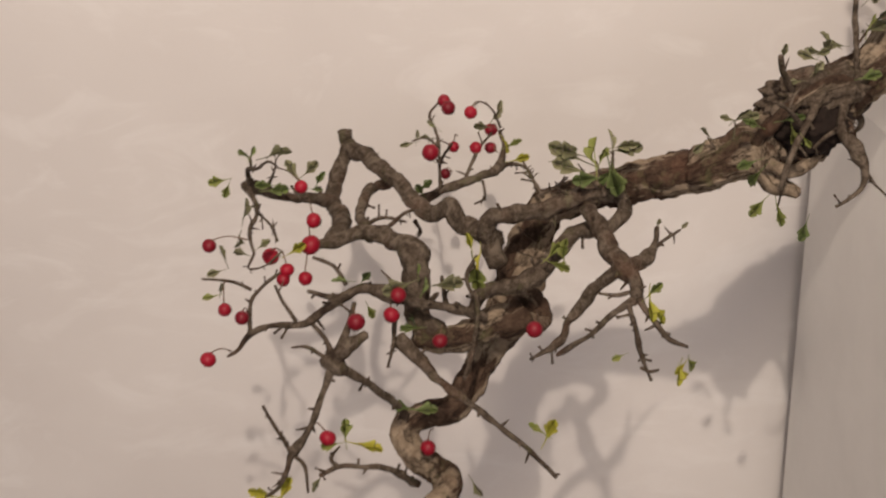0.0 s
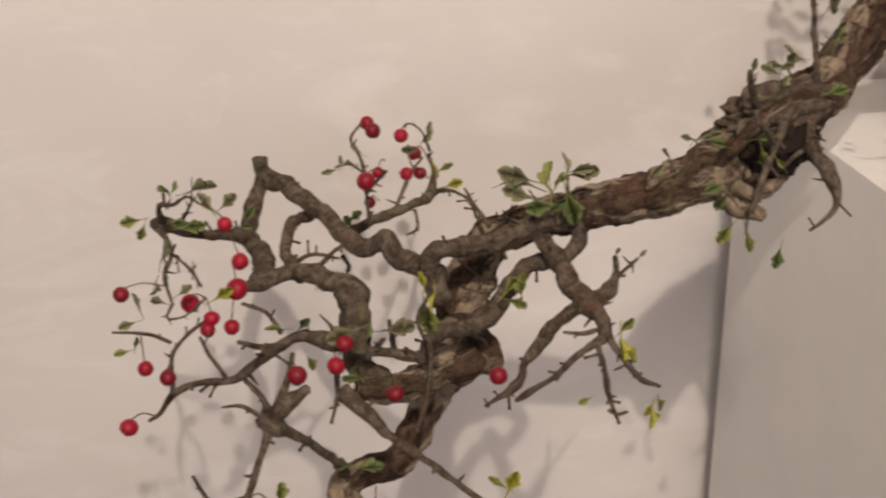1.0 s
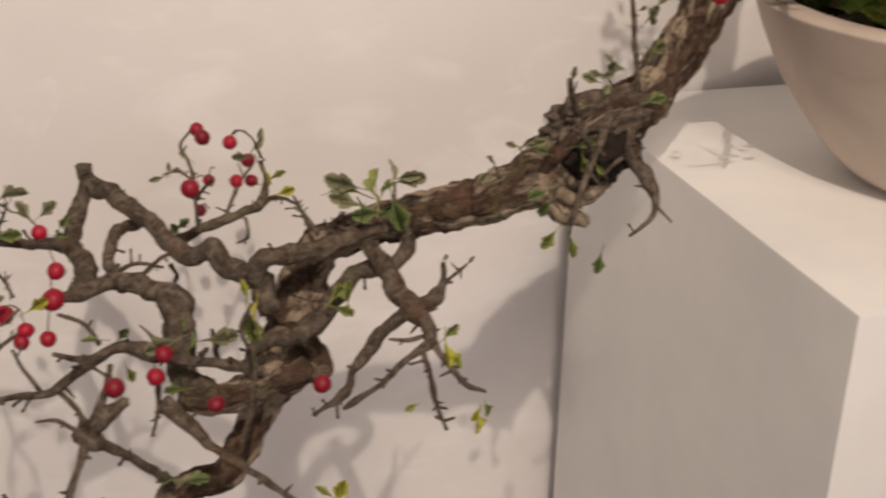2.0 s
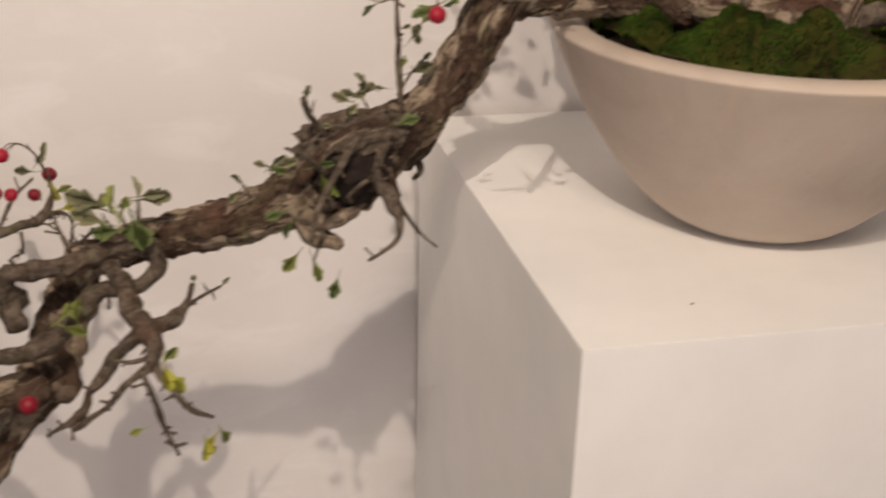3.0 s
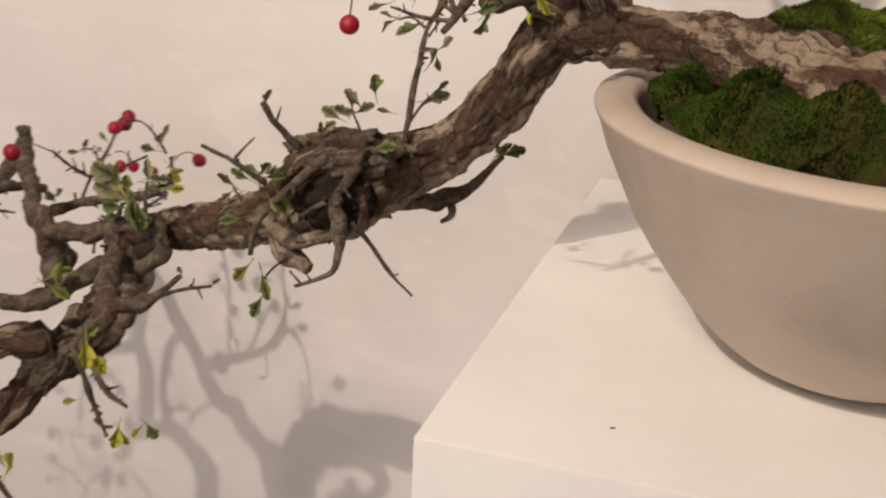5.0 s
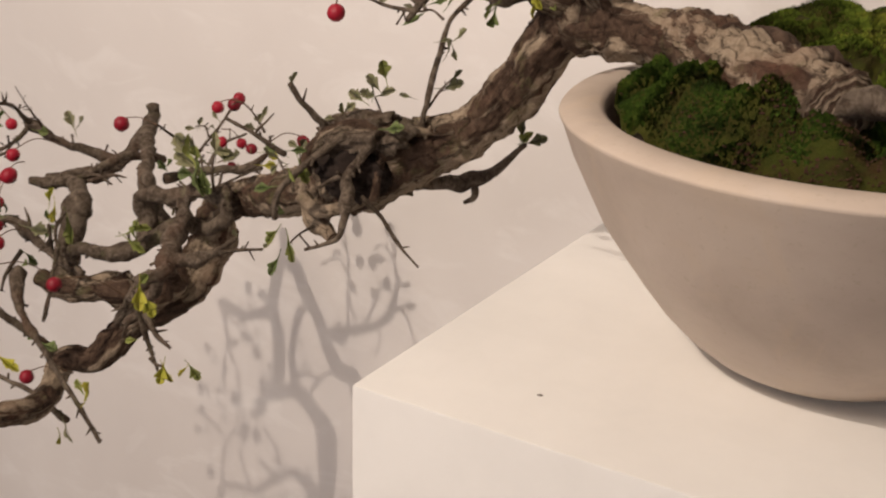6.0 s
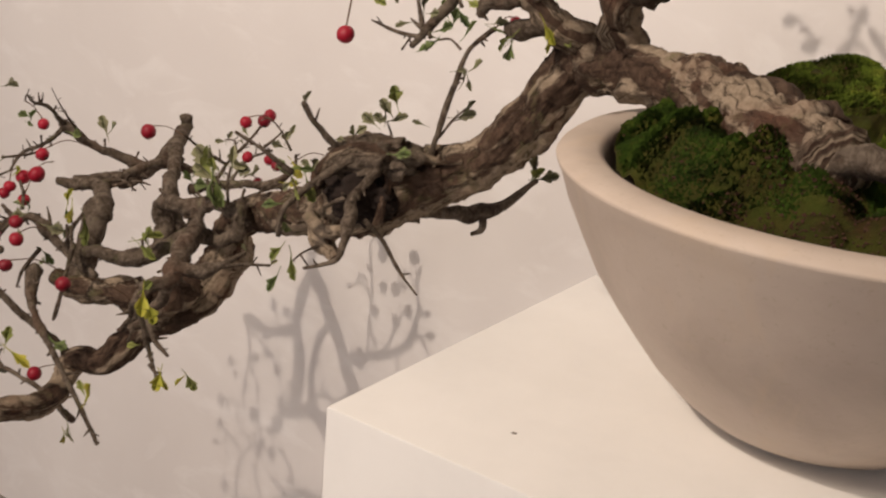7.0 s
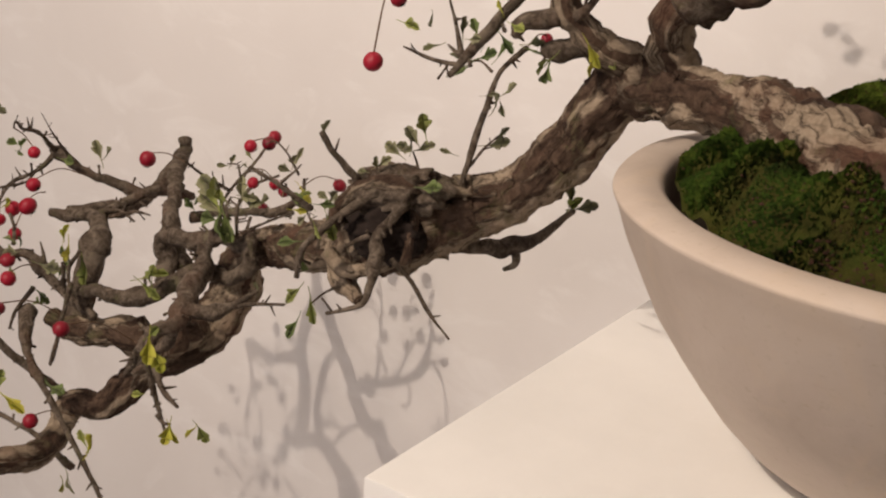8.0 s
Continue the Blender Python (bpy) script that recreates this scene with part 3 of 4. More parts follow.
branch("branch", [(-0.544, 0.190, 0.710, 0.0042), (-0.572, 0.170, 0.746, 0.0031), (-0.600, 0.160, 0.758, 0.0030), (-0.622, 0.152, 0.765, 0.0025), (-0.642, 0.150, 0.757, 0.0020)])
branch("twig", [(-0.622, 0.152, 0.765, 0.0020), (-0.629, 0.150, 0.777, 0.0018), (-0.619, 0.150, 0.791, 0.0012)])
branch("branch", [(-0.531, 0.355, 0.964, 0.0054), (-0.490, 0.362, 0.980, 0.0048), (-0.458, 0.370, 0.987, 0.0048), (-0.438, 0.390, 0.986, 0.0044), (-0.427, 0.420, 1.000, 0.0025), (-0.431, 0.430, 1.018, 0.0017)])
branch("twig", [(-0.438, 0.390, 0.986, 0.0033), (-0.421, 0.400, 0.988, 0.0022), (-0.405, 0.360, 0.995, 0.0013), (-0.402, 0.300, 0.993, 0.0013)])
branch("twig", [(-0.502, 0.365, 0.974, 0.0022), (-0.502, 0.385, 0.998, 0.0019), (-0.502, 0.420, 1.019, 0.0019), (-0.510, 0.450, 1.033, 0.0017), (-0.501, 0.460, 1.043, 0.0011)])
branch("twig", [(-0.501, 0.400, 1.012, 0.0014), (-0.515, 0.410, 1.020, 0.0011), (-0.531, 0.410, 1.018, 0.0008)])
branch("twig", [(-0.477, 0.365, 0.981, 0.0019), (-0.460, 0.375, 1.013, 0.0016), (-0.442, 0.400, 1.026, 0.0014)])
branch("twig", [(-0.431, 0.420, 1.025, 0.0014), (-0.439, 0.410, 1.049, 0.0011), (-0.452, 0.405, 1.061, 0.0008), (-0.463, 0.400, 1.057, 0.0005)])
branch("twig", [(-0.455, 0.370, 0.981, 0.0019), (-0.454, 0.360, 0.965, 0.0016), (-0.466, 0.360, 0.958, 0.0011)])
branch("twig", [(-0.400, 0.260, 1.003, 0.0022), (-0.409, 0.280, 1.017, 0.0018), (-0.416, 0.300, 1.028, 0.0010)])
branch("twig", [(-0.403, 0.262, 1.005, 0.0022), (-0.386, 0.260, 1.014, 0.0017), (-0.376, 0.250, 1.027, 0.0012)])
branch("twig", [(-0.532, 0.345, 0.949, 0.0027), (-0.527, 0.340, 0.937, 0.0024), (-0.533, 0.330, 0.932, 0.0011)])
branch("twig", [(-0.586, 0.270, 0.978, 0.0023), (-0.563, 0.280, 0.982, 0.0020), (-0.540, 0.280, 0.976, 0.0013)])
branch("twig", [(-0.557, 0.260, 0.981, 0.0022), (-0.539, 0.280, 0.987, 0.0015), (-0.526, 0.290, 0.984, 0.0010)])
branch("twig", [(-0.700, 0.305, 1.015, 0.0036), (-0.697, 0.280, 1.043, 0.0023), (-0.683, 0.250, 1.055, 0.0019), (-0.668, 0.230, 1.069, 0.0012), (-0.658, 0.220, 1.066, 0.0009)])
branch("twig", [(-0.703, 0.305, 1.012, 0.0031), (-0.691, 0.270, 1.002, 0.0023), (-0.696, 0.240, 0.992, 0.0020), (-0.691, 0.220, 0.976, 0.0015)])
branch("twig", [(-0.683, 0.310, 1.012, 0.0021), (-0.669, 0.280, 1.044, 0.0010), (-0.664, 0.260, 1.075, 0.0005)])
branch("twig", [(-0.691, 0.270, 1.001, 0.0015), (-0.674, 0.240, 0.997, 0.0015), (-0.662, 0.190, 1.003, 0.0012)])
branch("twig", [(-0.688, 0.200, 0.985, 0.0014), (-0.694, 0.195, 0.973, 0.0012), (-0.677, 0.190, 0.977, 0.0010), (-0.660, 0.200, 0.987, 0.0010)])
branch("twig", [(-0.554, 0.160, 0.929, 0.0026), (-0.557, 0.140, 0.910, 0.0021), (-0.564, 0.135, 0.888, 0.0012)])
branch("twig", [(-0.504, 0.158, 0.937, 0.0026), (-0.506, 0.160, 0.957, 0.0021), (-0.507, 0.160, 0.969, 0.0014)])
branch("twig", [(-0.552, 0.172, 0.948, 0.0026), (-0.557, 0.175, 0.962, 0.0016), (-0.565, 0.178, 0.971, 0.0009)])
branch("twig", [(-0.520, 0.165, 0.937, 0.0023), (-0.512, 0.165, 0.949, 0.0019), (-0.520, 0.165, 0.943, 0.0012)])
branch("branch", [(-0.137, 0.205, 1.128, 0.0048), (-0.165, 0.172, 1.100, 0.0037), (-0.187, 0.150, 1.071, 0.0028), (-0.193, 0.150, 1.043, 0.0019)])
branch("branch", [(-0.121, 0.200, 1.115, 0.0043), (-0.132, 0.178, 1.090, 0.0040), (-0.121, 0.160, 1.072, 0.0066), (-0.117, 0.150, 1.058, 0.0033), (-0.119, 0.145, 1.043, 0.0026), (-0.132, 0.138, 1.036, 0.0021), (-0.147, 0.133, 1.030, 0.0016)])
branch("twig", [(-0.117, 0.175, 1.072, 0.0026), (-0.107, 0.190, 1.053, 0.0019), (-0.092, 0.195, 1.029, 0.0015), (-0.073, 0.200, 1.009, 0.0010)])
branch("twig", [(-0.128, 0.180, 1.089, 0.0029), (-0.145, 0.175, 1.084, 0.0021), (-0.159, 0.170, 1.074, 0.0014)])
branch("twig", [(-0.174, 0.200, 1.121, 0.0033), (-0.187, 0.185, 1.143, 0.0023), (-0.194, 0.176, 1.161, 0.0023)])
branch("twig", [(-0.179, 0.150, 1.105, 0.0026), (-0.197, 0.130, 1.125, 0.0020), (-0.214, 0.115, 1.139, 0.0014)])
branch("twig", [(-0.196, 0.132, 1.127, 0.0013), (-0.190, 0.140, 1.136, 0.0009), (-0.183, 0.140, 1.143, 0.0005)])
branch("branch", [(-0.099, 0.240, 1.114, 0.0032), (-0.099, 0.244, 1.133, 0.0030), (-0.098, 0.262, 1.175, 0.0027), (-0.096, 0.280, 1.212, 0.0024), (-0.093, 0.304, 1.227, 0.0022), (-0.092, 0.313, 1.230, 0.0021)])
branch("twig", [(-0.093, 0.264, 1.216, 0.0014), (-0.104, 0.262, 1.223, 0.0010), (-0.115, 0.260, 1.221, 0.0008)])
branch("twig", [(-0.100, 0.252, 1.138, 0.0014), (-0.090, 0.255, 1.154, 0.0012), (-0.079, 0.258, 1.167, 0.0008)])
branch("branch", [(-0.125, 0.245, 1.072, 0.0090), (-0.100, 0.275, 1.062, 0.0065), (-0.076, 0.295, 1.066, 0.0080), (-0.055, 0.308, 1.080, 0.0040), (-0.036, 0.322, 1.100, 0.0020)])
branch("twig", [(-0.076, 0.295, 1.066, 0.0040), (-0.070, 0.290, 1.052, 0.0030), (-0.078, 0.285, 1.045, 0.0020)])
branch("branch", [(0.044, 0.297, 1.226, 0.0200), (0.050, 0.280, 1.256, 0.0165), (0.060, 0.268, 1.288, 0.0145), (0.072, 0.265, 1.340, 0.0150), (0.060, 0.290, 1.400, 0.0140), (0.075, 0.330, 1.480, 0.0090)])
branch("branch", [(0.070, 0.262, 1.290, 0.0170), (0.096, 0.250, 1.308, 0.0160), (0.125, 0.240, 1.314, 0.0130), (0.138, 0.236, 1.312, 0.0070)])
branch("branch", [(0.100, 0.250, 1.312, 0.0120), (0.140, 0.250, 1.345, 0.0110), (0.200, 0.240, 1.370, 0.0080), (0.260, 0.220, 1.400, 0.0040)])
branch("branch", [(0.024, 0.292, 1.230, 0.0180), (-0.002, 0.272, 1.248, 0.0140), (-0.020, 0.258, 1.268, 0.0110), (-0.034, 0.255, 1.295, 0.0110), (-0.050, 0.270, 1.330, 0.0080), (-0.060, 0.280, 1.370, 0.0040)])
branch("branch", [(-0.006, 0.268, 1.250, 0.0110), (-0.030, 0.262, 1.245, 0.0080), (-0.045, 0.258, 1.240, 0.0050)])
branch("twig", [(-0.020, 0.255, 1.270, 0.0040), (0.000, 0.245, 1.285, 0.0030), (0.012, 0.240, 1.310, 0.0020)])
branch("twig", [(-0.030, 0.250, 1.272, 0.0070), (-0.055, 0.240, 1.262, 0.0060), (-0.060, 0.238, 1.252, 0.0040)])
branch("branch", [(0.250, 0.160, 1.214, 0.0140), (0.285, 0.145, 1.222, 0.0110), (0.330, 0.140, 1.220, 0.0090), (0.400, 0.150, 1.190, 0.0070)])
branch("branch", [(0.238, 0.176, 1.216, 0.0190), (0.242, 0.158, 1.204, 0.0160), (0.248, 0.140, 1.190, 0.0130)])
branch("branch", [(0.200, 0.200, 1.212, 0.0170), (0.206, 0.182, 1.200, 0.0140), (0.210, 0.166, 1.188, 0.0110)])
branch("twig", [(0.221, 0.148, 1.232, 0.0028), (0.222, 0.142, 1.222, 0.0024), (0.222, 0.138, 1.200, 0.0024)])
branch("twig", [(0.020, 0.150, 1.320, 0.0045), (-0.002, 0.125, 1.285, 0.0040), (-0.018, 0.108, 1.256, 0.0030), (-0.026, 0.103, 1.244, 0.0022)])
branch("twig", [(-0.018, 0.108, 1.252, 0.0018), (-0.040, 0.105, 1.252, 0.0014), (-0.062, 0.100, 1.258, 0.0008)])
branch("twig", [(-0.018, 0.108, 1.254, 0.0018), (-0.026, 0.108, 1.275, 0.0013), (-0.034, 0.107, 1.297, 0.0007)])
branch("twig", [(-0.034, 0.255, 1.295, 0.0060), (0.000, 0.200, 1.320, 0.0050), (0.030, 0.160, 1.335, 0.0045)])
branch("branch", [(0.072, 0.265, 1.330, 0.0120), (0.090, 0.290, 1.420, 0.0090), (0.105, 0.300, 1.550, 0.0070), (0.112, 0.300, 1.750, 0.0050)])
branch("twig", [(0.090, 0.290, 1.430, 0.0050), (0.050, 0.300, 1.460, 0.0040), (0.010, 0.310, 1.500, 0.0030)])
branch("twig", [(0.060, 0.290, 1.400, 0.0050), (0.030, 0.300, 1.420, 0.0040), (-0.010, 0.300, 1.440, 0.0030)])
branch("twig", [(0.100, 0.300, 1.500, 0.0040), (0.140, 0.300, 1.540, 0.0030), (0.170, 0.300, 1.580, 0.0020)])
branch("trunk_knob", [(-0.205, 0.215, 1.058, 0.0056), (-0.188, 0.196, 1.092, 0.0059), (-0.160, 0.192, 1.121, 0.0056), (-0.127, 0.200, 1.127, 0.0059), (-0.100, 0.225, 1.122, 0.0050), (-0.072, 0.250, 1.122, 0.0031)])
branch("trunk_knob", [(-0.120, 0.210, 1.112, 0.0046), (-0.117, 0.202, 1.090, 0.0042), (-0.113, 0.188, 1.064, 0.0046)])
branch("trunk_knob", [(-0.195, 0.192, 1.054, 0.0060), (-0.176, 0.188, 1.044, 0.0066), (-0.156, 0.194, 1.048, 0.0062), (-0.138, 0.212, 1.056, 0.0050)])
branch("twig", [(-0.178, 0.190, 1.029, 0.0014), (-0.185, 0.175, 1.024, 0.0010), (-0.190, 0.165, 1.016, 0.0007)])
branch("twig", [(-0.128, 0.225, 1.124, 0.0012), (-0.133, 0.225, 1.138, 0.0010), (-0.138, 0.225, 1.147, 0.0006)])
branch("twig", [(-0.156, 0.200, 1.113, 0.0012), (-0.156, 0.200, 1.125, 0.0010), (-0.155, 0.200, 1.135, 0.0006)])
branch("twig", [(-0.232, 0.220, 1.051, 0.0015), (-0.239, 0.220, 1.063, 0.0010), (-0.245, 0.220, 1.072, 0.0007)])
branch("twig", [(-0.220, 0.220, 1.067, 0.0014), (-0.219, 0.220, 1.078, 0.0010), (-0.219, 0.220, 1.088, 0.0007)])
branch("twig", [(-0.343, 0.225, 1.016, 0.0019), (-0.347, 0.225, 1.038, 0.0014), (-0.351, 0.228, 1.051, 0.0010)])
branch("twig", [(-0.334, 0.225, 1.022, 0.0019), (-0.335, 0.225, 1.043, 0.0014), (-0.334, 0.228, 1.060, 0.0010)])
branch("twig", [(-0.348, 0.230, 1.021, 0.0017), (-0.361, 0.235, 1.037, 0.0010), (-0.367, 0.240, 1.045, 0.0007)])
branch("twig", [(-0.502, 0.385, 0.998, 0.0020), (-0.497, 0.340, 1.025, 0.0016), (-0.488, 0.305, 1.050, 0.0012)])


# ---------------------------------------------------------------- berries
def berry_mesh():
    bm = bmesh.new()
    bmesh.ops.create_uvsphere(bm, u_segments=16, v_segments=12, radius=1.0)
    for v in bm.verts:
        x, y, z = v.co
        r = math.hypot(x, y)
        v.co.z = z * 0.93 - 0.10 * max(0, 1 - r * 3) * (1 if z > 0 else -1)
        k = 1 + 0.04 * noise.noise(v.co * 1.7)
        v.co.x *= k
        v.co.y *= k
    for f in bm.faces:
        f.smooth = True
    me = bpy.data.meshes.new("berry")
    bm.to_mesh(me)
    bm.free()
    me.materials.append(BERRY)
    return me


def calyx_mesh():
    bm = bmesh.new()
    for k in range(5):
        a = 2 * math.pi * k / 5
        d, s = Vector((math.cos(a), math.sin(a), 0)), Vector((-math.sin(a), math.cos(a), 0))
        p = [Vector((0, 0, -0.86)), d * 0.18 + s * 0.1 + Vector((0, 0, -0.93)), d * 0.40 + Vector((0, 0, -1.02)), d * 0.18 - s * 0.1 + Vector((0, 0, -0.93))]
        q = [v + Vector((0, 0, 0.05)) for v in p]
        a4, b4 = [bm.verts.new(v) for v in p], [bm.verts.new(v) for v in q]
        bm.faces.new(a4)
        bm.faces.new(b4[::-1])
        for i in range(4):
            bm.faces.new((a4[i], b4[i], b4[(i + 1) % 4], a4[(i + 1) % 4]))
    me = bpy.data.meshes.new("calyx")
    bm.to_mesh(me)
    bm.free()
    me.materials.append(CALYX)
    return me


BERRY_MESH, CALYX_MESH = berry_mesh(), calyx_mesh()
berry_rng = random.Random(5)


def berry(at, radius, stem):
    at, stem = Vector(at), Vector(stem)
    m = Matrix.LocRotScale(at, Euler((berry_rng.gauss(0, 0.5), berry_rng.gauss(0, 0.5), berry_rng.uniform(0, 6))), (radius, radius, radius * berry_rng.uniform(0.94, 1.08)))
    ob = new("berry", BERRY_MESH)
    ob.parent, ob.matrix_parent_inverse, ob.matrix_basis = tree, Matrix.Translation(tree.location).inverted(), m
    tagged(ob, "ripe red haw berry")
    cal = new("calyx", CALYX_MESH)
    cal.parent = ob
    bm = bmesh.new()
    top = at + Vector((0, 0, radius * 0.7))
    mid = (top + stem) / 2 + Vector((0, 0, (top - stem).length * 0.12))
    sweep(bm, smooth_path([(*stem, 0.0008), (*mid, 0.0006), (*top, 0.0007)], 0.004), 6, 0.1, 0, 2)
    st = mesh_object("stalk", bm, STALK)
    st.parent, st.matrix_parent_inverse = ob, m.inverted()


# ---------------------------------------------------------------- leaves
def leaf_mesh(kind, variant):
    """A lobed hawthorn leaf of length 1 along x, folded at the midrib and curled."""
    r = random.Random(variant * 17 + 3)
    outline = [(0.0, 0.015), (0.15, 0.04), (0.30, 0.10), (0.43, 0.19), (0.56, 0.29), (0.66, 0.31), (0.69, 0.26), (0.68, 0.19), (0.76, 0.21), (0.86, 0.21), (0.91, 0.16), (0.96, 0.10), (1.0, 0.02)]
    width = r.uniform(0.55, 0.95)
    fold, curl, twist = r.uniform(0.25, 0.7), r.uniform(-0.5, 0.6), r.uniform(-0.4, 0.4)
    bm = bmesh.new()

    def put(x, y):
        z = fold * abs(y) + curl * (x - 0.3) ** 2 + twist * y * x + 0.03 * math.sin(9 * x + variant)
        return Vector((x, y * width, z))
    for level in (0.0, -0.012):
        mid = [bm.verts.new(put(x, 0) + Vector((0, 0, level))) for x, _ in outline]
        for s in (1, -1):
            edge = [bm.verts.new(put(x + 0.02 * r.uniform(-1, 1), s * y * r.uniform(0.9, 1.1)) + Vector((0, 0, level))) for x, y in outline]
            for i in range(len(outline) - 1):
                bm.faces.new((mid[i], mid[i + 1], edge[i + 1], edge[i])).smooth = True
    # petiole
    sweep(bm, [np.array((-0.35, 0, 0.06, 0.016)), np.array((-0.15, 0, 0.01, 0.016)), np.array((0.05, 0, 0, 0.02)), np.array((0.75, 0, curl * 0.2 - 0.005, 0.012))], 5, 0, 0, 1)
    me = bpy.data.meshes.new("leaf")
    bm.to_mesh(me)
    bm.free()
    me.materials.append(LEAVES[kind])
    return me


LEAF_MESHES = {k: [leaf_mesh(k, i) for i in range(5)] for k in LEAVES}
LEAF_LABEL = {"d": "small dull grey-green leaf", "g": "lobed mid-green leaf", "b": "lobed yellow-green leaf", "y": "lobed autumn-yellow leaf"}
leaf_rng = random.Random(8)


def leaf(kind, at, length, way):
    x = Vector(way).normalized()
    x = (x + Vector((leaf_rng.gauss(0, 0.15), leaf_rng.gauss(0, 0.35), leaf_rng.gauss(0, 0.15)))).normalized()
    z = Vector((leaf_rng.gauss(0, 0.5), -0.75 + leaf_rng.gauss(0, 0.35), 0.55))
    y = z.cross(x).normalized()
    z = x.cross(y)
    m = Matrix((x, y, z)).transposed().to_4x4()
    ob = new("leaf", leaf_rng.choice(LEAF_MESHES[kind]))
    ob.parent, ob.matrix_parent_inverse = tree, Matrix.Translation(tree.location).inverted()
    ob.matrix_basis = Matrix.Translation(at) @ m @ Matrix.Scale(length * leaf_rng.uniform(0.9, 1.1), 4)
    tagged(ob, LEAF_LABEL[kind])


berry((-0.639, 0.230, 1.041), 0.0067, (-0.659, 0.220, 1.066))
berry((-0.629, 0.220, 1.009), 0.0078, (-0.645, 0.300, 1.001))
berry((-0.634, 0.215, 0.985), 0.0101, (-0.636, 0.240, 0.995))
berry((-0.730, 0.200, 0.997), 0.0070, (-0.692, 0.200, 1.001))
berry((-0.676, 0.226, 0.970), 0.0085, (-0.660, 0.200, 0.986))
berry((-0.657, 0.195, 0.969), 0.0072, (-0.660, 0.200, 0.986))
berry((-0.661, 0.190, 0.961), 0.0067, (-0.659, 0.200, 0.968))
berry((-0.641, 0.202, 0.955), 0.0071, (-0.635, 0.215, 0.985))
berry((-0.709, 0.127, 0.964), 0.0064, (-0.718, 0.195, 0.960))
berry((-0.690, 0.105, 0.966), 0.0065, (-0.692, 0.160, 0.938))
berry((-0.724, 0.096, 0.930), 0.0074, (-0.706, 0.135, 0.913))
berry((-0.589, 0.126, 0.944), 0.0085, (-0.592, 0.140, 0.952))
berry((-0.556, 0.132, 0.946), 0.0079, (-0.558, 0.170, 0.949))
berry((-0.548, 0.127, 0.969), 0.0074, (-0.552, 0.170, 0.947))
berry((-0.512, 0.088, 0.940), 0.0073, (-0.505, 0.160, 0.911))
berry((-0.426, 0.094, 0.943), 0.0077, (-0.414, 0.170, 0.909))
berry((-0.615, 0.028, 0.883), 0.0076, (-0.641, 0.097, 0.845))
berry((-0.530, 0.130, 0.797), 0.0079, (-0.525, 0.180, 0.785))
berry((-0.492, 0.447, 1.051), 0.0079, (-0.501, 0.460, 1.043))
berry((-0.488, 0.433, 1.047), 0.0082, (-0.501, 0.460, 1.043))
berry((-0.465, 0.379, 1.058), 0.0072, (-0.452, 0.405, 1.061))
berry((-0.484, 0.439, 0.998), 0.0065, (-0.480, 0.400, 1.025))
berry((-0.461, 0.379, 1.017), 0.0069, (-0.456, 0.375, 1.016))
berry((-0.443, 0.410, 1.005), 0.0071, (-0.436, 0.400, 1.002))
berry((-0.495, 0.432, 0.968), 0.0066, (-0.488, 0.400, 0.982))
berry((-0.437, 0.500, 0.995), 0.0083, (-0.430, 0.420, 1.009))
berry((-0.096, 0.112, 1.241), 0.0071, (-0.090, 0.120, 1.299))
berry((-0.099, 0.358, 1.232), 0.0054, (-0.092, 0.313, 1.230))
berry((-0.511, 0.274, 1.053), 0.0086, (-0.490, 0.307, 1.048))
berry((-0.079, 0.115, 1.286), 0.0058, (-0.087, 0.120, 1.303))

leaf("g", (-0.676, 0.171, 1.094), 0.015, (0.55, 0.00, 0.83))
leaf("g", (-0.676, 0.171, 1.094), 0.014, (-0.41, 0.00, 0.91))
leaf("b", (-0.703, 0.190, 1.068), 0.018, (-0.96, 0.00, -0.26))
leaf("b", (-0.701, 0.190, 1.064), 0.016, (-0.41, 0.00, -0.91))
leaf("g", (-0.665, 0.230, 1.044), 0.018, (-0.96, 0.00, -0.26))
leaf("g", (-0.621, 0.200, 1.053), 0.016, (0.51, 0.00, 0.86))
leaf("g", (-0.627, 0.200, 1.050), 0.013, (0.96, 0.00, 0.26))
leaf("d", (-0.694, 0.200, 1.022), 0.023, (0.26, 0.00, 0.96))
leaf("d", (-0.699, 0.200, 1.007), 0.021, (-0.24, 0.00, -0.97))
leaf("d", (-0.684, 0.200, 0.991), 0.017, (0.93, 0.00, 0.37))
leaf("d", (-0.716, 0.200, 0.978), 0.020, (-0.26, 0.00, 0.96))
leaf("d", (-0.720, 0.200, 0.970), 0.016, (-1.00, 0.00, -0.09))
leaf("d", (-0.724, 0.190, 0.949), 0.016, (0.54, 0.00, 0.84))
leaf("b", (-0.727, 0.190, 0.948), 0.017, (-0.96, 0.00, -0.26))
leaf("y", (-0.655, 0.200, 0.983), 0.023, (0.86, 0.00, 0.51))
leaf("d", (-0.693, 0.200, 0.984), 0.020, (-0.79, 0.00, 0.61))
leaf("g", (-0.595, 0.168, 0.966), 0.019, (-0.91, 0.00, 0.41))
leaf("g", (-0.584, 0.168, 0.964), 0.017, (0.79, 0.00, 0.61))
leaf("b", (-0.579, 0.150, 0.949), 0.016, (0.34, 0.00, -0.94))
leaf("g", (-0.537, 0.150, 0.934), 0.024, (0.08, 0.00, -1.00))
leaf("g", (-0.530, 0.150, 0.921), 0.022, (-0.93, 0.00, -0.37))
leaf("g", (-0.528, 0.170, 0.944), 0.019, (0.51, 0.00, 0.86))
leaf("g", (-0.530, 0.180, 0.961), 0.016, (0.08, 0.00, 1.00))
leaf("y", (-0.470, 0.140, 1.005), 0.023, (0.09, 0.00, -1.00))
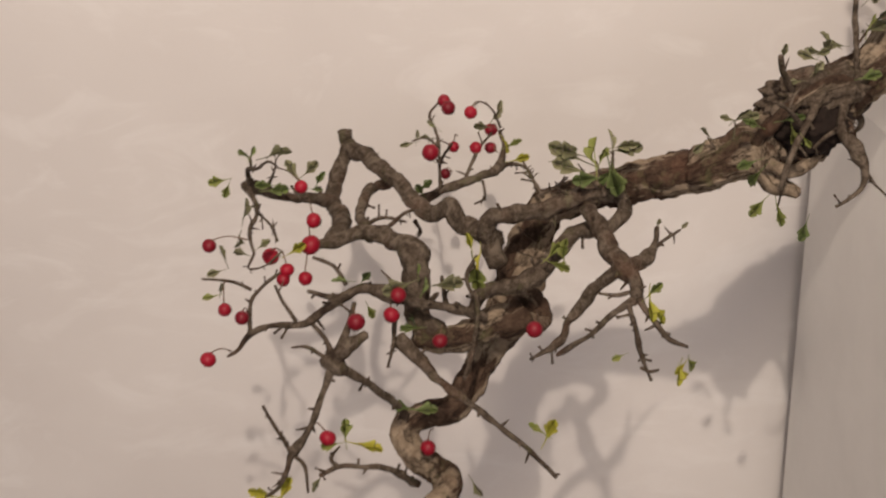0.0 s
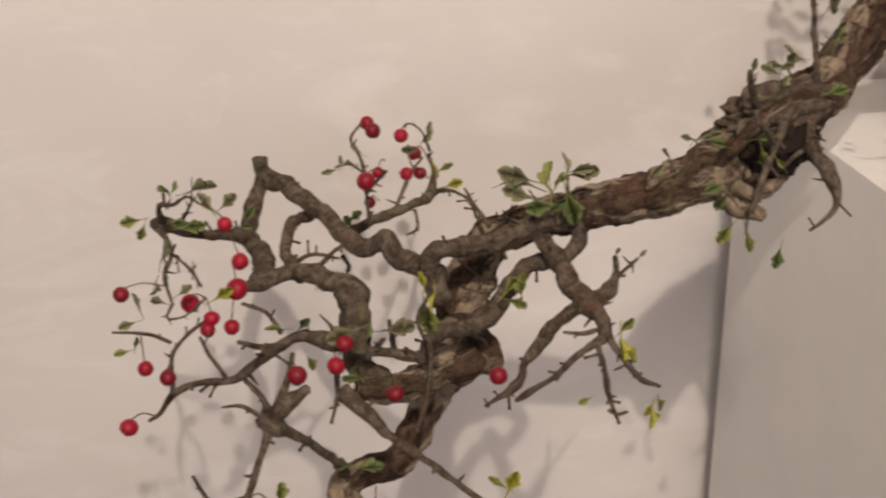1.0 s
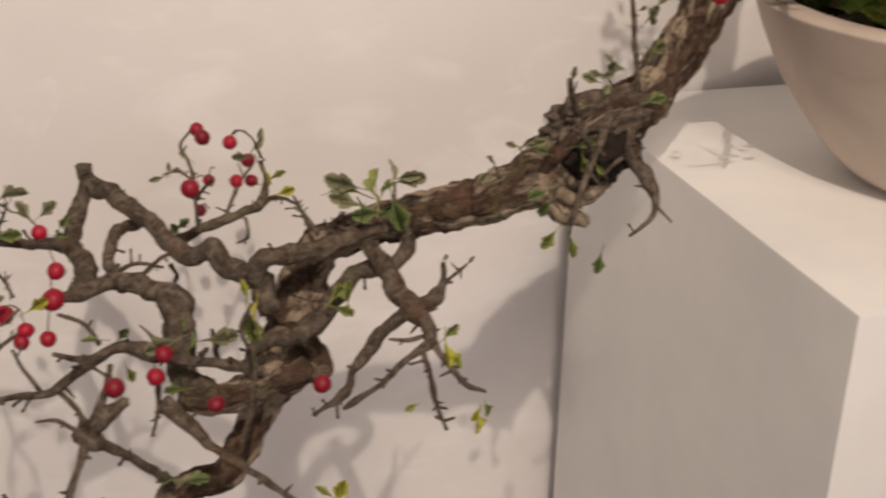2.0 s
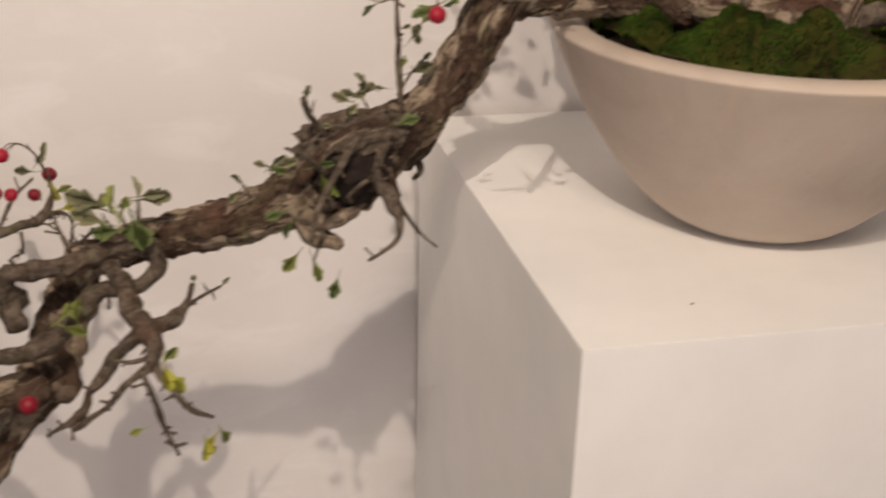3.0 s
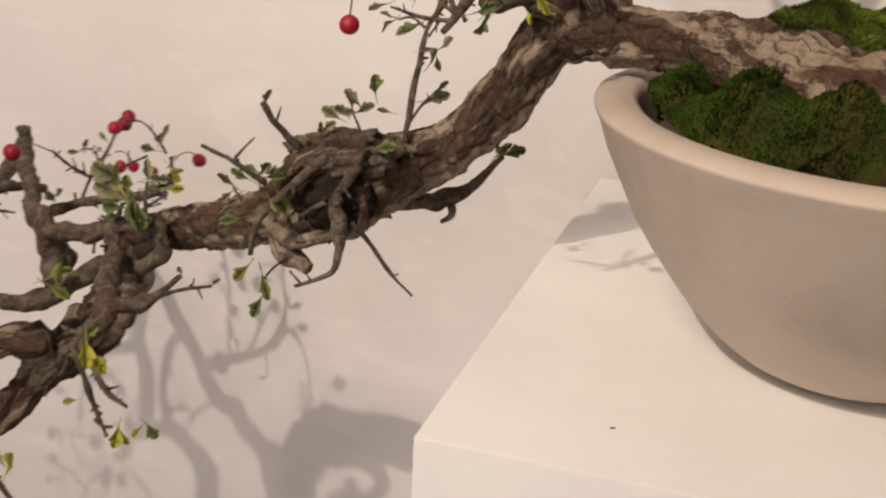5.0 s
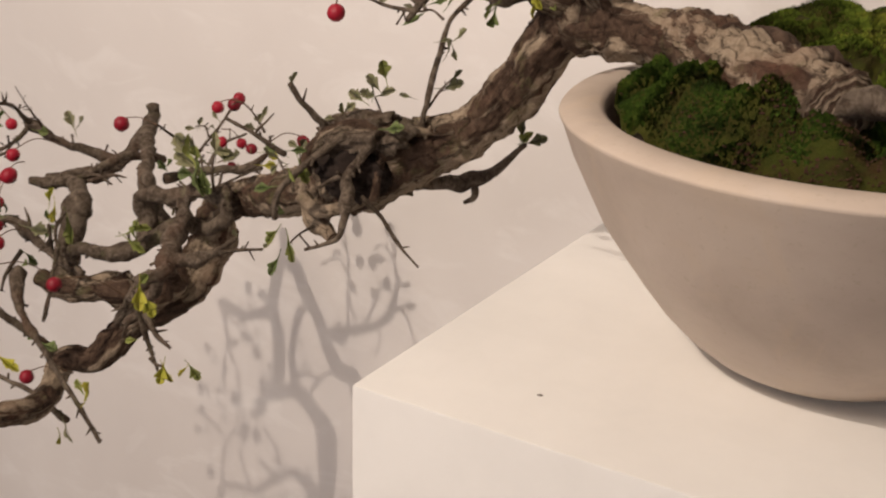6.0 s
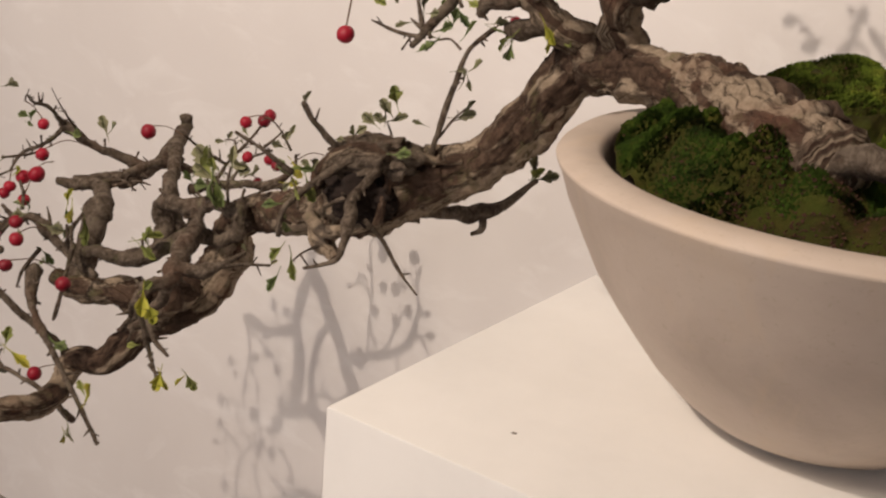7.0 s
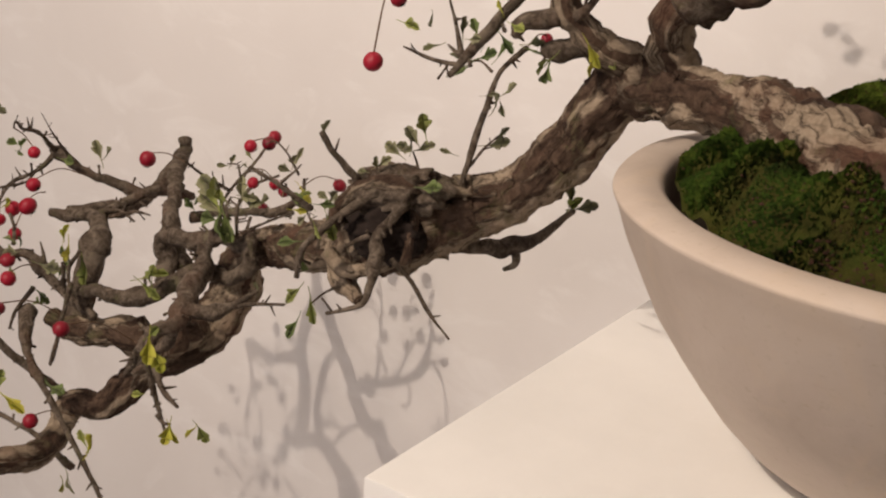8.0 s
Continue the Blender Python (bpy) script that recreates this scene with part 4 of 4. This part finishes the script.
leaf("y", (-0.478, 0.140, 1.003), 0.018, (-0.18, 0.00, 0.98))
leaf("b", (-0.405, 0.170, 0.974), 0.027, (0.93, 0.00, -0.37))
leaf("b", (-0.406, 0.170, 0.977), 0.024, (0.96, 0.00, 0.29))
leaf("g", (-0.524, 0.350, 0.983), 0.018, (0.54, 0.00, 0.84))
leaf("g", (-0.521, 0.350, 0.976), 0.018, (-0.54, 0.00, 0.84))
leaf("d", (-0.440, 0.420, 1.033), 0.022, (0.48, 0.00, 0.88))
leaf("d", (-0.442, 0.420, 1.026), 0.020, (-1.00, 0.00, 0.08))
leaf("d", (-0.434, 0.420, 1.039), 0.017, (0.08, 0.00, 1.00))
leaf("y", (-0.428, 0.420, 1.012), 0.026, (0.59, 0.00, -0.81))
leaf("y", (-0.421, 0.400, 0.991), 0.020, (1.00, 0.00, 0.00))
leaf("b", (-0.426, 0.410, 1.004), 0.019, (0.97, 0.00, 0.24))
leaf("d", (-0.528, 0.410, 1.016), 0.017, (-1.00, 0.00, 0.00))
leaf("d", (-0.526, 0.410, 1.017), 0.014, (0.21, 0.00, 0.98))
leaf("d", (-0.501, 0.420, 1.027), 0.017, (-0.81, 0.00, 0.59))
leaf("d", (-0.508, 0.420, 1.016), 0.015, (-1.00, 0.00, 0.08))
leaf("d", (-0.363, 0.240, 1.048), 0.036, (-0.93, 0.00, 0.37))
leaf("d", (-0.361, 0.235, 1.037), 0.037, (-1.00, 0.00, 0.00))
leaf("d", (-0.364, 0.235, 1.055), 0.027, (-0.96, 0.00, 0.26))
leaf("b", (-0.352, 0.220, 1.046), 0.032, (-0.18, 0.00, 0.98))
leaf("b", (-0.349, 0.220, 1.051), 0.024, (0.45, 0.00, 0.89))
leaf("g", (-0.341, 0.210, 1.055), 0.036, (-0.08, 0.00, -1.00))
leaf("g", (-0.337, 0.210, 1.051), 0.032, (0.34, 0.00, -0.94))
leaf("d", (-0.334, 0.230, 1.058), 0.021, (0.00, 0.00, 1.00))
leaf("d", (-0.334, 0.230, 1.060), 0.027, (1.00, 0.00, 0.09))
leaf("d", (-0.334, 0.230, 1.063), 0.022, (0.87, 0.00, 0.49))
leaf("d", (-0.243, 0.220, 1.072), 0.020, (-0.86, 0.00, 0.51))
leaf("d", (-0.246, 0.220, 1.068), 0.016, (-0.75, 0.00, -0.66))
leaf("d", (-0.220, 0.220, 1.087), 0.022, (0.49, 0.00, 0.87))
leaf("d", (-0.217, 0.220, 1.088), 0.020, (0.93, 0.00, 0.37))
leaf("d", (-0.220, 0.220, 1.088), 0.015, (-0.89, 0.00, 0.45))
leaf("g", (-0.207, 0.180, 1.094), 0.017, (-0.83, 0.00, 0.55))
leaf("g", (-0.205, 0.170, 1.056), 0.027, (-0.29, 0.00, -0.96))
leaf("g", (-0.210, 0.170, 1.065), 0.022, (-0.93, 0.00, -0.37))
leaf("g", (-0.190, 0.170, 1.102), 0.023, (0.96, 0.00, 0.29))
leaf("b", (-0.181, 0.170, 1.096), 0.022, (0.51, 0.00, -0.86))
leaf("b", (-0.191, 0.165, 1.023), 0.025, (0.26, 0.00, -0.96))
leaf("b", (-0.202, 0.165, 1.028), 0.020, (-0.60, 0.00, -0.80))
leaf("y", (-0.320, 0.105, 0.967), 0.025, (0.08, 0.00, -1.00))
leaf("y", (-0.317, 0.105, 0.955), 0.024, (0.61, 0.00, -0.79))
leaf("b", (-0.322, 0.105, 0.964), 0.019, (0.75, 0.00, 0.66))
leaf("y", (-0.290, 0.100, 0.894), 0.023, (0.00, 0.00, -1.00))
leaf("y", (-0.291, 0.100, 0.891), 0.018, (0.48, 0.00, -0.88))
leaf("b", (-0.340, 0.115, 0.899), 0.013, (-0.98, 0.00, -0.20))
leaf("y", (-0.416, 0.110, 0.811), 0.024, (0.48, 0.00, 0.88))
leaf("b", (-0.416, 0.110, 0.818), 0.020, (-0.79, 0.00, 0.61))
leaf("y", (-0.605, 0.150, 0.794), 0.030, (0.86, 0.00, -0.51))
leaf("b", (-0.612, 0.150, 0.797), 0.024, (0.22, 0.00, 0.97))
leaf("b", (-0.619, 0.150, 0.795), 0.021, (-0.94, 0.00, -0.34))
leaf("y", (-0.677, 0.090, 0.778), 0.028, (-0.96, 0.00, 0.26))
leaf("y", (-0.675, 0.090, 0.774), 0.025, (0.94, 0.00, 0.34))
leaf("g", (-0.544, 0.165, 0.820), 0.025, (1.00, 0.00, 0.08))
leaf("g", (-0.546, 0.165, 0.822), 0.020, (-1.00, 0.00, 0.08))
leaf("d", (-0.627, 0.150, 0.764), 0.018, (-0.29, 0.00, -0.96))
leaf("d", (-0.640, 0.150, 0.757), 0.017, (-0.75, 0.00, -0.66))
leaf("d", (-0.268, 0.220, 0.976), 0.012, (0.87, 0.00, 0.49))
leaf("d", (-0.292, 0.210, 0.985), 0.012, (0.16, 0.00, 0.99))
leaf("d", (-0.146, 0.220, 1.143), 0.020, (-0.96, 0.00, 0.26))
leaf("d", (-0.149, 0.220, 1.147), 0.017, (0.91, 0.00, 0.41))
leaf("d", (-0.129, 0.220, 1.155), 0.020, (-0.83, 0.00, 0.55))
leaf("d", (-0.192, 0.176, 1.158), 0.014, (0.10, 0.00, 1.00))
leaf("g", (-0.112, 0.200, 1.128), 0.022, (0.98, 0.00, 0.20))
leaf("b", (-0.109, 0.200, 1.171), 0.022, (0.10, 0.00, 1.00))
leaf("y", (-0.536, 0.170, 0.708), 0.022, (-0.29, 0.00, -0.96))
leaf("g", (-0.117, 0.260, 1.221), 0.018, (-0.85, 0.00, -0.53))
leaf("d", (-0.116, 0.260, 1.222), 0.016, (-0.99, 0.00, 0.11))
leaf("g", (-0.108, 0.262, 1.242), 0.017, (-0.53, 0.00, 0.85))
leaf("g", (-0.102, 0.262, 1.236), 0.016, (0.32, 0.00, 0.95))
leaf("d", (-0.097, 0.262, 1.196), 0.012, (0.91, 0.00, 0.41))
leaf("d", (-0.062, 0.262, 1.243), 0.017, (0.91, 0.00, 0.41))
leaf("g", (-0.064, 0.262, 1.240), 0.014, (0.89, 0.00, -0.45))
leaf("d", (-0.079, 0.258, 1.166), 0.014, (0.71, 0.00, 0.71))
leaf("d", (-0.138, 0.225, 1.148), 0.018, (0.98, 0.00, 0.22))
leaf("d", (-0.140, 0.225, 1.148), 0.016, (-0.94, 0.00, 0.35))
leaf("d", (-0.111, 0.245, 1.147), 0.013, (-0.99, 0.00, -0.11))
leaf("d", (-0.155, 0.200, 1.136), 0.014, (0.80, 0.00, 0.60))
leaf("d", (-0.164, 0.200, 1.129), 0.014, (-0.96, 0.00, -0.29))
leaf("d", (-0.153, 0.200, 1.134), 0.013, (0.00, 0.00, 1.00))
leaf("g", (-0.042, 0.265, 1.231), 0.022, (-0.22, 0.00, -0.98))
leaf("d", (-0.044, 0.265, 1.231), 0.020, (0.45, 0.00, 0.89))
leaf("y", (-0.003, 0.270, 1.255), 0.027, (-0.32, 0.00, -0.95))
leaf("b", (0.001, 0.270, 1.255), 0.022, (0.58, 0.00, -0.81))
leaf("g", (-0.173, 0.130, 1.019), 0.019, (-0.22, 0.00, -0.98))
leaf("b", (-0.177, 0.150, 1.094), 0.015, (0.45, 0.00, -0.89))
leaf("d", (-0.381, 0.300, 1.028), 0.023, (0.91, 0.00, 0.41))
leaf("b", (-0.043, 0.325, 1.098), 0.021, (0.71, 0.00, 0.71))
leaf("d", (-0.038, 0.325, 1.100), 0.022, (0.88, 0.00, 0.48))
leaf("d", (-0.043, 0.325, 1.102), 0.019, (0.26, 0.00, 0.96))
leaf("d", (-0.088, 0.262, 1.185), 0.019, (0.45, 0.00, 0.89))
leaf("d", (-0.089, 0.258, 1.157), 0.023, (0.88, 0.00, 0.48))
leaf("g", (-0.074, 0.200, 1.231), 0.025, (-0.89, 0.00, -0.45))
leaf("g", (-0.081, 0.250, 1.230), 0.019, (0.49, 0.00, 0.87))
leaf("d", (-0.101, 0.200, 1.243), 0.017, (-0.91, 0.00, -0.41))
leaf("y", (0.001, 0.240, 1.257), 0.021, (0.65, 0.00, -0.76))
leaf("b", (-0.025, 0.240, 1.242), 0.021, (-0.60, 0.00, -0.80))
leaf("d", (-0.140, 0.225, 1.147), 0.018, (0.51, 0.00, 0.86))
leaf("d", (-0.488, 0.140, 0.748), 0.023, (0.54, 0.00, -0.84))
leaf("b", (-0.278, 0.120, 0.888), 0.021, (0.29, 0.00, -0.96))
leaf("y", (-0.280, 0.120, 0.885), 0.017, (-0.45, 0.00, -0.89))
leaf("b", (-0.075, 0.115, 1.271), 0.016, (1.00, 0.00, 0.00))
leaf("d", (-0.054, 0.120, 1.279), 0.014, (-0.39, 0.00, -0.92))
leaf("g", (-0.006, 0.105, 1.258), 0.018, (0.89, 0.00, 0.45))
leaf("g", (0.000, 0.120, 1.274), 0.016, (0.55, 0.00, -0.83))
leaf("d", (-0.020, 0.107, 1.270), 0.013, (0.12, 0.00, 0.99))
leaf("d", (-0.016, 0.107, 1.269), 0.013, (0.89, 0.00, 0.45))
leaf("b", (0.008, 0.120, 1.281), 0.015, (0.97, 0.00, -0.24))
leaf("y", (0.001, 0.120, 1.287), 0.010, (-0.71, 0.00, 0.71))
leaf("d", (-0.081, 0.260, 1.195), 0.015, (-0.10, 0.00, -1.00))
leaf("d", (-0.079, 0.260, 1.200), 0.014, (0.83, 0.00, 0.55))
leaf("d", (-0.666, 0.200, 1.084), 0.027, (0.93, 0.00, 0.37))
leaf("d", (-0.652, 0.330, 1.010), 0.026, (-0.50, 0.00, 0.86))
leaf("d", (-0.647, 0.330, 1.015), 0.023, (0.62, 0.00, 0.79))
leaf("g", (-0.684, 0.300, 1.011), 0.025, (1.00, 0.00, 0.00))
leaf("b", (-0.477, 0.160, 0.985), 0.030, (0.26, 0.00, -0.96))
leaf("b", (-0.390, 0.170, 0.972), 0.026, (0.22, 0.00, 0.97))
leaf("d", (-0.535, 0.130, 0.980), 0.031, (-0.90, 0.00, -0.43))
leaf("d", (-0.516, 0.140, 0.970), 0.029, (1.00, 0.00, 0.06))
leaf("g", (-0.349, 0.212, 1.040), 0.028, (-0.94, 0.00, -0.34))
leaf("g", (-0.334, 0.215, 1.046), 0.024, (-0.66, 0.00, -0.75))


# the crown above, which shades the wall and the plinth
crown_rng = random.Random(21)
for c in ((-0.045, 0.295, 1.350), (-0.020, 0.30, 1.336), (0.006, 0.30, 1.365), (0.030, 0.30, 1.340), (-0.035, 0.30, 1.380), (0.010, 0.31, 1.490), (-0.022, 0.30, 1.500)):
    for k in range(7):
        at = Vector(c) + Vector([crown_rng.gauss(0, 0.013) for i in range(3)])
        leaf(crown_rng.choice("dggb"), at, crown_rng.uniform(0.016, 0.026), [crown_rng.gauss(0, 1) for i in range(3)])


# very dark lump of wood inside the hollow of the bend
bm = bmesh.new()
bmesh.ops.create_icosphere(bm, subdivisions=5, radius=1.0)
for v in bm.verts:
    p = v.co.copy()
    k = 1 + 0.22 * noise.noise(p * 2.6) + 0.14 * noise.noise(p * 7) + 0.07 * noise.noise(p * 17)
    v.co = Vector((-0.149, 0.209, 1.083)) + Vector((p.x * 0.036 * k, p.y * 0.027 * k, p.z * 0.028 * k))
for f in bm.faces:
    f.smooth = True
part("heartwood", bm, HOLLOW_WOOD, tree, "very dark wood in a hollow of the trunk")


# a rugged crust along the top of the burl
bm = bmesh.new()
bmesh.ops.create_icosphere(bm, subdivisions=5, radius=1.0)
for v in bm.verts:
    p = v.co.copy()
    k = 1 + 0.34 * noise.noise(p * 2.3) + 0.22 * noise.noise(p * 5) + 0.05 * noise.noise(p * 14)
    v.co = Vector((-0.146, 0.216, 1.112)) + Vector((p.x * 0.046 * k, p.y * 0.028 * k, p.z * 0.023 * k + p.x * 0.008))
for f in bm.faces:
    f.smooth = True
part("burl_crust", bm, BARK_YOUNG, tree, "rugged crust of knotted bark on the burl")
